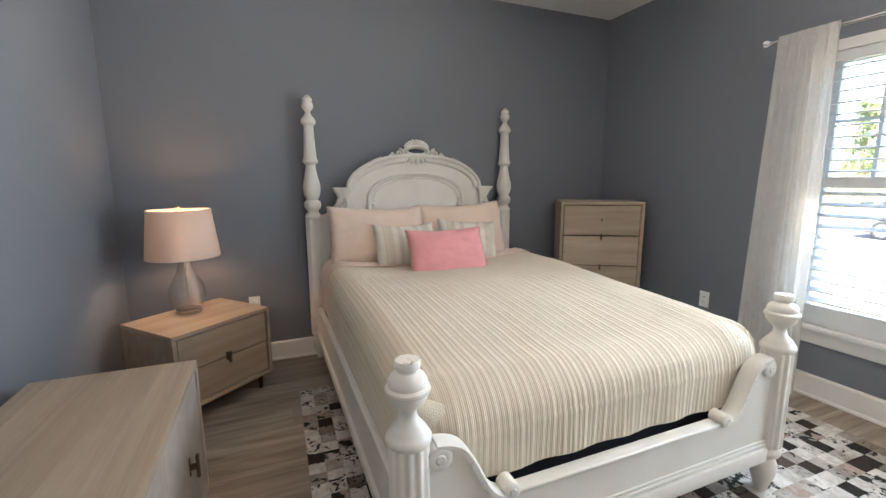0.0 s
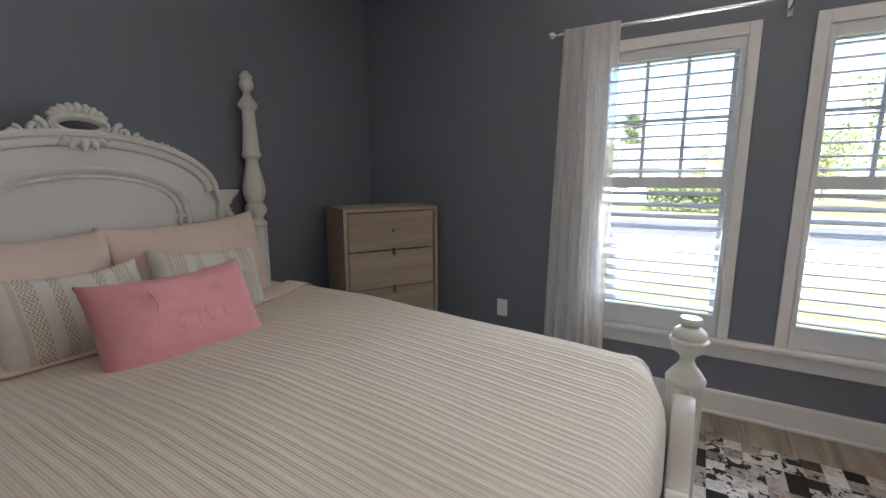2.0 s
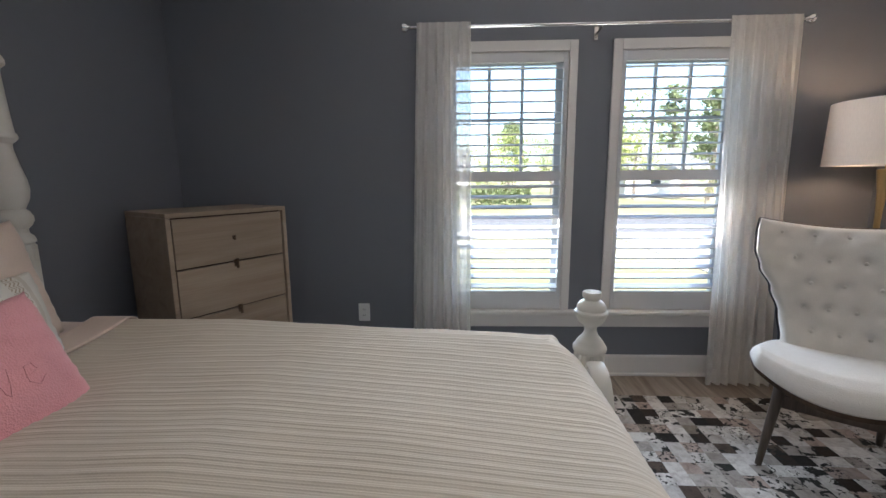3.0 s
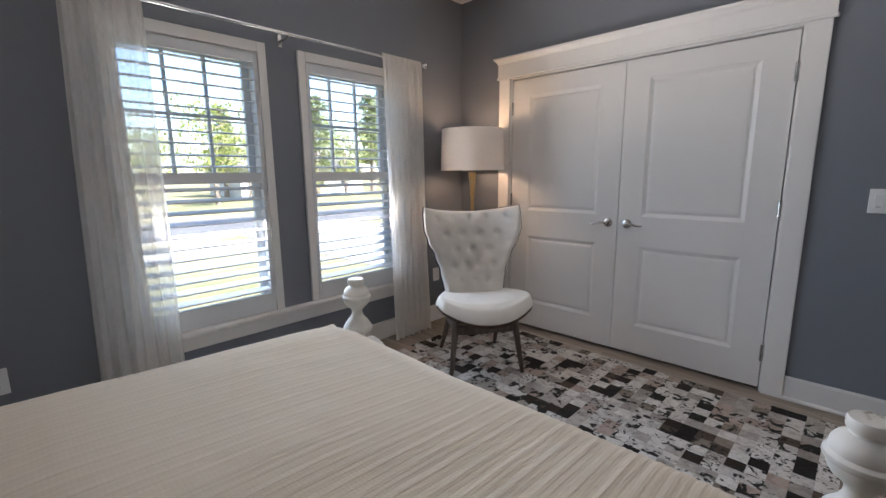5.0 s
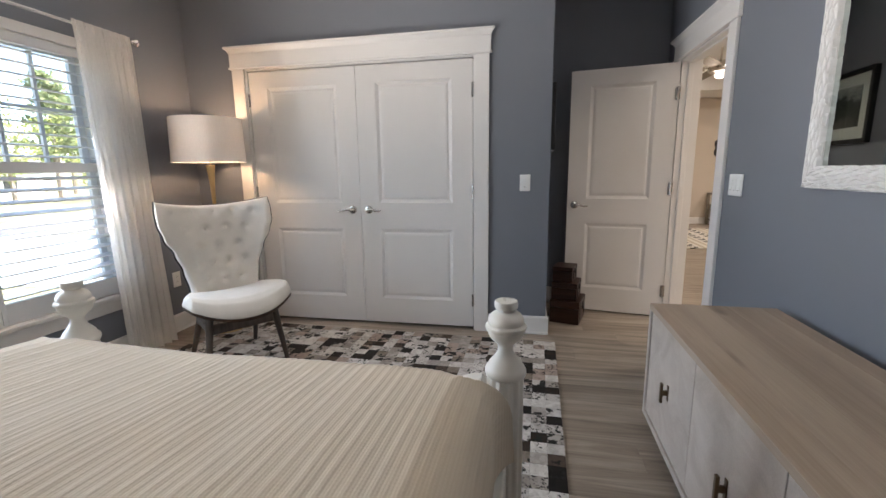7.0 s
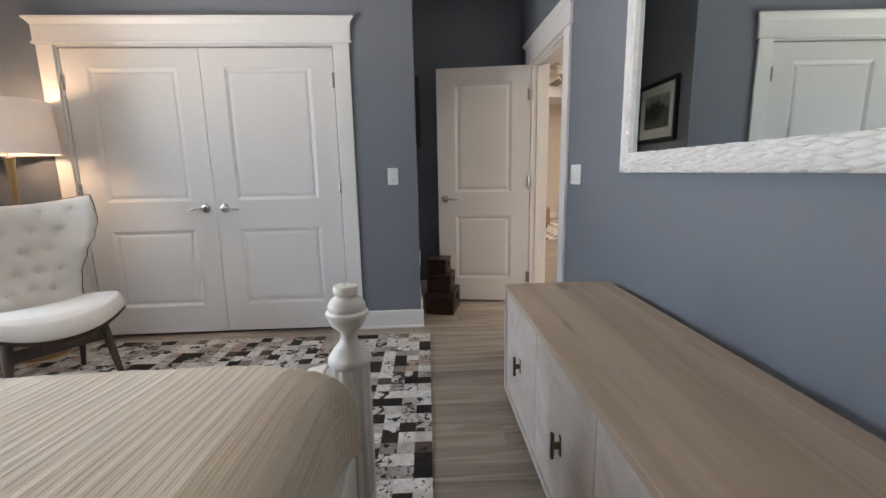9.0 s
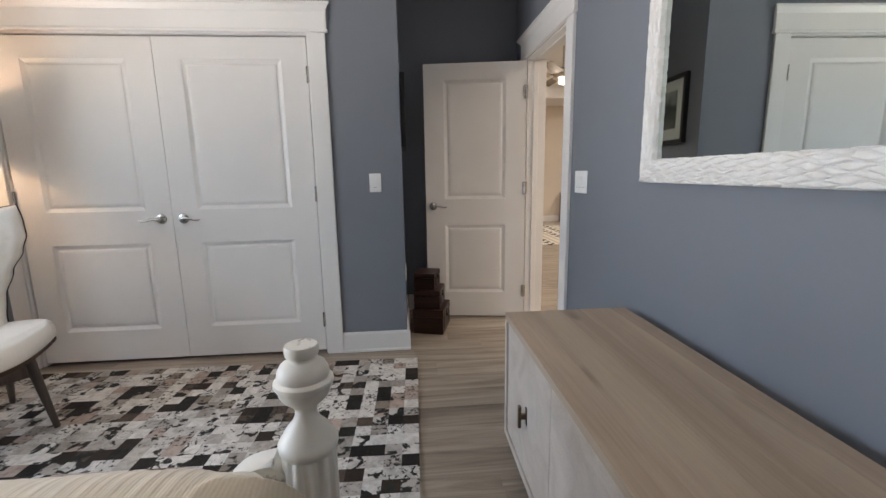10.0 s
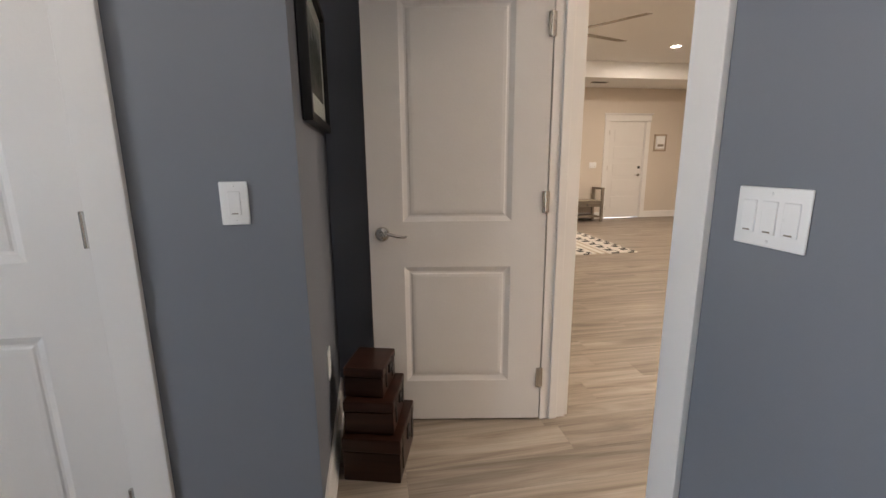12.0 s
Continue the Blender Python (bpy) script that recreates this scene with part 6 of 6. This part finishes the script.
MATBOARD = plain("mat_board", (0.72, 0.71, 0.66), 0.8, vary=0.02)
part("mat_board", bx(-0.016, -0.006, PY0 + 0.03, PY1 - 0.03, PZ0 + 0.03, PZ1 - 0.03), MATBOARD, pic, "white mat board")


def print_mat():
    m, t, b = material("landscape_print")
    co = node(t, "ShaderNodeTexCoord")
    sep = node(t, "ShaderNodeSeparateXYZ")
    t.links.new(co.outputs["Object"], sep.inputs[0])
    n1 = noise_tex(t, co.outputs["Object"], 14.0, 5)
    add = node(t, "ShaderNodeMath", operation="MULTIPLY_ADD")
    add.inputs[1].default_value = 0.22
    t.links.new(n1, add.inputs[0])
    t.links.new(sep.outputs[2], add.inputs[2])
    mp = node(t, "ShaderNodeMapRange")
    mp.inputs[1].default_value, mp.inputs[2].default_value = 1.62, 1.90
    t.links.new(add.outputs[0], mp.inputs[0])
    c = ramp(t, mp.outputs[0], [(0.0, (0.16, 0.15, 0.13)), (0.25, (0.05, 0.055, 0.045)), (0.62, (0.02, 0.024, 0.02)), (0.7, (0.20, 0.21, 0.20)), (1.0, (0.40, 0.41, 0.38))])
    t.links.new(c, b.inputs["Base Color"])
    b.inputs["Roughness"].default_value = 0.5
    return m


part("print", bx(-0.019, -0.0165, PY0 + 0.12, PY1 - 0.12, PZ0 + 0.11, PZ1 - 0.10), print_mat(), pic, "dark wooded landscape print")
pg = part("picture_glass", bx(-0.0255, -0.0245, PY0 + 0.03, PY1 - 0.03, PZ0 + 0.03, PZ1 - 0.03), PANE, pic, "picture glass")
pg.visible_shadow = False


# ---- switches and outlets ----
def wall_plate(name, m, w, gangs, label, outlet=False):
    """Plate in the local xz plane, facing -y."""
    th = thing(name, label, "outlet" if outlet else "light switch", m)
    part("plate", bx(-w / 2, w / 2, -0.006, 0, -0.06, 0.06, 0.003, 3), PLASTIC, th, "", 40)
    for k in range(gangs):
        x = (k - (gangs - 1) / 2) * 0.046
        if outlet:
            for z in (-0.02, 0.02):
                rc = part("receptacle", bx(x - 0.016, x + 0.016, -0.0085, -0.006, z - 0.015, z + 0.015, 0.003), PLASTIC, th)
                for sx in (-0.006, 0.006):
                    part("slot", bx(x + sx - 0.0012, x + sx + 0.0012, -0.0092, -0.0086, z - 0.004, z + 0.006), BLACKPAINT, rc)
        else:
            part("rocker", bx(x - 0.0165, x + 0.0165, -0.0095, -0.006, -0.033, 0.033, 0.002), PLASTIC, th)
            part("rocker_light", bx(x - 0.008, x + 0.008, -0.0102, -0.0096, -0.030, -0.027), GREYWOOD, th)
    for z in (-0.048, 0.048):
        part("screw", lathe(bmesh.new(), [(0.003, 0), (0.003, 0.0015), (0.0, 0.002)], 8, m=pose(0, -0.006, z, 90, 0, 0)), PLASTIC, th)
    return th


wall_plate("light_switch", pose(0.50, SY, 1.153, 0, 0, 180), 0.075, 1, "white single rocker switch on the closet wall")
wall_plate("light_switch", pose(WX, 0.55, 1.147, 0, 0, 90), 0.157, 3, "white triple rocker switch beside the doorway")
wall_plate("wall_outlet", pose(EX, 3.115, 0.423, 0, 0, -90), 0.075, 1, "white duplex outlet on the window wall", True)
wall_plate("wall_outlet", pose(0.10, NY, 0.44, 0, 0, 0), 0.075, 1, "white duplex outlet behind the nightstand", True)
plug = thing("plug", "cream round plug pushed into the wall outlet", "plug", pose(0.10, NY - 0.0095, 0.46, 90, 0, 0))
part("body", lathe(bmesh.new(), [(0.0, 0.0), (0.020, 0.0), (0.022, 0.004), (0.021, 0.026), (0.012, 0.034), (0.0, 0.035)], 20), PLASTIC, plug, "", 40)
part("cord", tube(bmesh.new(), [(0, 0, 0.034), (-0.02, -0.02, 0.05), (-0.03, -0.10, 0.05), (-0.06, -0.24, 0.04), (-0.10, -0.42, 0.03)], 0.003, 6), PLASTIC, plug)
wall_plate("wall_outlet", pose(AX, -0.40, 0.46, 0, 0, -90), 0.075, 1, "white duplex outlet in the alcove", True)
wall_plate("wall_outlet", pose(EX, 0.36, 0.42, 0, 0, -90), 0.075, 1, "white duplex outlet behind the chair", True)

# ---- living room ----
door_casing("door_casing_entry", 0.82, 2.04, pose(-5.74, LY, 0), "white casing of the far entry door", T)
ed = thing("door_4", "closed white five-panel entry door in the living room", "door", pose(-5.735, LY - 0.01, 0.015), kind="structure")
part("leaf", bx(0, 0.81, -0.04, 0, 0, 2.02), DOORP, ed)
for k in range(5):
    z0 = 0.20 + k * 0.355
    part("panel", bx(0.12, 0.69, 0.0005, 0.009, z0, z0 + 0.26, 0.008, 2), DOORP, ed)
lever(ed, 0.07, 0.92, 0.0, 1, 1)
part("deadbolt", lathe(bmesh.new(), [(0.03, 0), (0.03, 0.012), (0.0, 0.014)], 16, m=pose(0.07, 0, 1.08, -90, 0, 0)), BLACKPAINT, ed, "dark deadbolt")
for z in (0.22, 1.07, 1.80):
    hinge(ed, 0.812, 0.004, z)

bench = thing("console_bench", "weathered grey wooden bench with open arms", "bench", pose(-4.62, LY + 0.06, 0))
for x in (0, 1.15):
    for y in (0, 0.36):
        part("leg", bx(x, x + 0.05, y, y + 0.05, 0, 0.66, 0.004), GREYWOOD, bench)
    part("arm", bx(x - 0.004, x + 0.054, 0, 0.41, 0.661, 0.70, 0.004), GREYWOOD, bench)
part("seat", bx(0.0505, 1.1495, 0, 0.42, 0.40, 0.44, 0.004), GREYWOOD, bench)
dr = part("drawer", bx(0.06, 1.14, 0.01, 0.40, 0.31, 0.399, 0.003), GREYWOOD, bench)
part("knob", ball(bmesh.new(), (0.35, 0.41, 0.355), 0.015, seg=8), BLACKPAINT, dr)
part("knob", ball(bmesh.new(), (0.85, 0.41, 0.355), 0.015, seg=8), BLACKPAINT, dr)
part("shelf", bx(0.0505, 1.1495, 0.02, 0.40, 0.09, 0.12, 0.003), GREYWOOD, bench)

sm = thing("scalloped_mirror", "round wall mirror in a dark scalloped frame", "mirror", pose(-3.82, LY, 1.66))
bm = bmesh.new()
petal = 8
outer, innr = [], []
for k in range(96):
    a = 2 * math.pi * k / 96
    outer.append((0.30 + 0.045 * abs(math.sin(petal * a / 2))) * 1.0)
    innr.append(0.165 + 0.035 * abs(math.sin(petal * a / 2)))
va, vb, vc, vd = [], [], [], []
for k in range(96):
    a = 2 * math.pi * k / 96
    c, s = math.cos(a), math.sin(a)
    va.append(bm.verts.new((outer[k] * c, 0.004, outer[k] * s)))
    vb.append(bm.verts.new((outer[k] * c * 0.96, 0.035, outer[k] * s * 0.96)))
    vc.append(bm.verts.new((innr[k] * c * 1.04, 0.035, innr[k] * s * 1.04)))
    vd.append(bm.verts.new((innr[k] * c, 0.006, innr[k] * s)))
for k in range(96):
    j = (k + 1) % 96
    for p, q in ((va, vb), (vb, vc), (vc, vd)):
        bm.faces.new((p[k], p[j], q[j], q[k]))
part("frame", bm, BLACKPAINT, sm, "dark scalloped frame", 40)
part("mirror_glass", lathe(bmesh.new(), [(0.0, 0), (0.215, 0), (0.215, 0.004), (0.0, 0.004)], 40, m=pose(0, 0.004, 0, -90, 0, 0)), MIRROR, sm)

wp = thing("wall_panel", "white alarm keypad beside the entry door", "keypad", pose(-6.12, LY, 1.62, 0, 0, 180))
part("body", bx(-0.10, 0.10, -0.03, 0, -0.13, 0.13, 0.006), PLASTIC, wp)
part("screen", bx(-0.07, 0.07, -0.032, -0.0305, -0.09, -0.04), GREYWOOD, wp)
for b in [(-0.15, -0.122, -0.19, 0.17), (0.122, 0.15, -0.19, 0.17), (-0.122, 0.122, -0.19, -0.16), (-0.122, 0.122, 0.142, 0.17)]:
    part("frame_side", bx(b[0], b[1], -0.018, 0, b[2], b[3], 0.003), OAKX, wp, "pale wooden surround")
wall_plate("light_switch", pose(-4.58, LY, 1.15, 0, 0, 180), 0.165, 3, "white triple switch by the entry door")


def stripes():
    m, t, b = material("striped_woven_rug")
    co = node(t, "ShaderNodeTexCoord")
    sep = node(t, "ShaderNodeSeparateXYZ")
    t.links.new(co.outputs["Object"], sep.inputs[0])
    pp = node(t, "ShaderNodeMath", operation="PINGPONG")
    pp.inputs[1].default_value = 0.33
    t.links.new(sep.outputs[0], pp.inputs[0])
    zz = node(t, "ShaderNodeTexChecker")
    zz.inputs["Scale"].default_value = 9.0
    zz.inputs["Color1"].default_value, zz.inputs["Color2"].default_value = (0.03, 0.028, 0.026, 1), (0.62, 0.58, 0.52, 1)
    t.links.new(co.outputs["Object"], zz.inputs["Vector"])
    k = ramp(t, pp.outputs[0], [(0.0, (0, 0, 0)), (0.05, (1, 1, 1)), (0.19, (0, 0, 0))], True)
    k2 = ramp(t, pp.outputs[0], [(0.0, (0, 0, 0)), (0.24, (1, 1, 1)), (0.29, (0, 0, 0))], True)
    c = mixed(t, k, (0.60, 0.56, 0.50), zz.outputs["Color"])
    c = mixed(t, k2, c, (0.42, 0.36, 0.28))
    t.links.new(c, b.inputs["Base Color"])
    b.inputs["Roughness"].default_value = 0.95
    bumped(t, b, noise_tex(t, co.outputs["Object"], 160.0, 2), 0.5, 0.004)
    return m


tagged(link("striped_rug", bx(-3.5, -1.1, -6.4, -3.98, 0.0, 0.012, 0.004), stripes()), "cream and black striped woven living room rug", "rug")

fan = thing("ceiling_fan", "brushed nickel ceiling fan with weathered grey blades and a lit globe", "ceiling fan", pose(-1.73, -2.69, -0.32))
part("canopy", lathe(bmesh.new(), [(0.03, 3.24), (0.075, 3.26), (0.08, 3.318), (0.0, 3.318)], 24), NICKEL, fan, "", 40)
part("downrod", tube(bmesh.new(), [(0, 0, 2.80), (0, 0, 3.25)], 0.012, 10), NICKEL, fan)
part("motor", lathe(bmesh.new(), [(0.05, 2.66), (0.12, 2.68), (0.13, 2.72), (0.11, 2.78), (0.04, 2.81), (0.0, 2.81)], 28), NICKEL, fan, "", 40)
gl = part("light_globe", lathe(bmesh.new(), [(0.0, 2.61), (0.035, 2.613), (0.053, 2.626), (0.058, 2.645), (0.052, 2.66), (0.0, 2.66)], 28), GLOBE, fan, "lit glass globe", 60)
gl.visible_shadow = False
for k in range(5):
    a = 2 * math.pi * k / 5 + 0.95
    ob = part("blade", bx(0.16, 0.70, -0.06, 0.06, -0.004, 0.004, 0.003), GREYWOOD, fan)
    ob.matrix_basis = pose(0, 0, 2.73, 0, 0, math.degrees(a)) @ pose(0, 0, 0, 11, 0, 0)
    br = part("blade_arm", bx(0.10, 0.22, -0.018, 0.018, 0.005, 0.012, 0.002), NICKEL, ob)
# fixtures for the recessed lamps; all but one of them are added
for lx, ly in [(-4.7, -5.2), (-4.7, -2.2), (-2.0, -6.2), (-2.4, -0.6), (-2.2, 1.3), (-3.1, 1.55), (-4.4, 1.55)]:
    dl = thing("recessed_light", "round white recessed ceiling light, lit, all but one added", "ceiling light", pose(lx, ly, 2.999), "recessed lights")
    part("trim_ring", shell(bmesh.new(), [(0.095, -0.008), (0.095, -0.0005)], 32, 0.02), PLASTIC, dl)
    part("lens", lathe(bmesh.new(), [(0.0, -0.004), (0.073, -0.004), (0.073, -0.001), (0.0, -0.001)], 24), DOWNLIGHT, dl, "lit lens")
vent = thing("ceiling_vent", "small dark slotted ceiling vent", "vent", pose(-4.3, -6.75, 2.719))
part("frame", bx(-0.16, 0.16, -0.06, 0.06, -0.008, 0, 0.002), GREYWOOD, vent)
for k in range(6):
    part("slat", bx(-0.14, 0.14, -0.045 + k * 0.016, -0.038 + k * 0.016, -0.011, -0.0085), BLACKPAINT, vent)
pf = thing("pouf", "small tan leather stool in the living room", "stool", pose(-2.15, -5.6, 0.012))
part("seat", bx(-0.22, 0.22, -0.22, 0.22, 0.06, 0.42, 0.05, 4), TANLEATHER, pf, "", 40)
for sx in (-0.15, 0.15):
    for sy in (-0.15, 0.15):
        part("foot", bx(sx - 0.02, sx + 0.02, sy - 0.02, sy + 0.02, 0, 0.062, 0.003), WALNUT, pf)

# ---- cowhide rug: a backing and sewn patches ----
RX0, RY0, NXR, NYR, PS = 0.262, 0.178, 35, 46, 0.0757
rug = thing("cowhide_rug", "patchwork cowhide rug of grey, white, brown and black squares", "rug", pose(RX0, RY0, 0.0, 0, 0, -1.3))
part("backing", bx(0.004, NXR * PS - 0.004, 0.004, NYR * PS - 0.004, 0.0008, 0.004), BLACK, rug)


def patch_mesh():
    bm = bmesh.new()
    h = PS / 2 - 0.0002
    box(bm, -h, h, -h, h, 0.0, 0.0055)
    for v in bm.verts:
        if v.co.z > 0.003:
            v.co.x *= 0.994
            v.co.y *= 0.994
    me = bpy.data.meshes.new("patch")
    bm.to_mesh(me)
    bm.free()
    me.materials.append(HIDE)
    return me


pmesh = patch_mesh()
rest = bmesh.new()
rg = random.Random(77)
for i in range(NXR):
    for j in range(NYR):
        cx, cy = (i + 0.5) * PS, (j + 0.5) * PS
        dz = rg.uniform(0, 0.0006)
        if (j < 12 and i < 18) or (i < 3 and j < 40):
            ob = new("patch", pmesh)
            ob.parent = rug
            ob.location = (cx, cy, 0.004 + dz)
        else:
            h = PS / 2 - 0.0002
            box(rest, cx - h, cx + h, cy - h, cy + h, 0.004 + dz, 0.0095 + dz)
r = part("patchwork", rest, HIDEREST, rug)
tagged(r, kind="stuff")

# ---- floor planks ----
floor = thing("floor", "grey-brown vinyl plank floor", "floor", pose(0, 0, 0), kind="structure")
bm = bx(LX - T, EX + 0.16, LY - T, NY + T, -0.30, -0.008)
part("subfloor", bm, WALNUT, floor)
PL, PW = 1.22, 0.18


def plank_mesh(length):
    bm = bmesh.new()
    box(bm, -length / 2 + 0.0006, length / 2 - 0.0006, -PW / 2 + 0.0006, PW / 2 - 0.0006, -0.008, 0.0)
    me = bpy.data.meshes.new("plank")
    bm.to_mesh(me)
    bm.free()
    me.materials.append(PLANK)
    return me


planks = {}
far = bmesh.new()
rows = int((NY + T - LY) / PW) + 1
rg = random.Random(9)
for j in range(rows):
    y = NY + T - (j + 0.5) * PW
    if y < LY - T:
        break
    x = EX + 0.1 + rg.uniform(0, PL)
    while x > LX:
        a, b = max(x - PL, LX), min(x, EX + 0.12)
        if b - a > 0.03:
            near = a > WX - 2.2 and y > -1.2 or (y > -4.0 and -3.2 < a < WX - 0.4 and b < WX)
            if near:
                key = round(b - a, 3)
                if key not in planks:
                    planks[key] = plank_mesh(key)
                ob = new("plank", planks[key])
                ob.parent = floor
                ob.location = ((a + b) / 2, y, 0.0)
            else:
                box(far, a + 0.0006, b - 0.0006, y - PW / 2 + 0.0006, y + PW / 2 - 0.0006, -0.008, 0.0)
        x -= PL
r = part("far_planks", far, PLANK, floor)
tagged(r, kind="stuff")
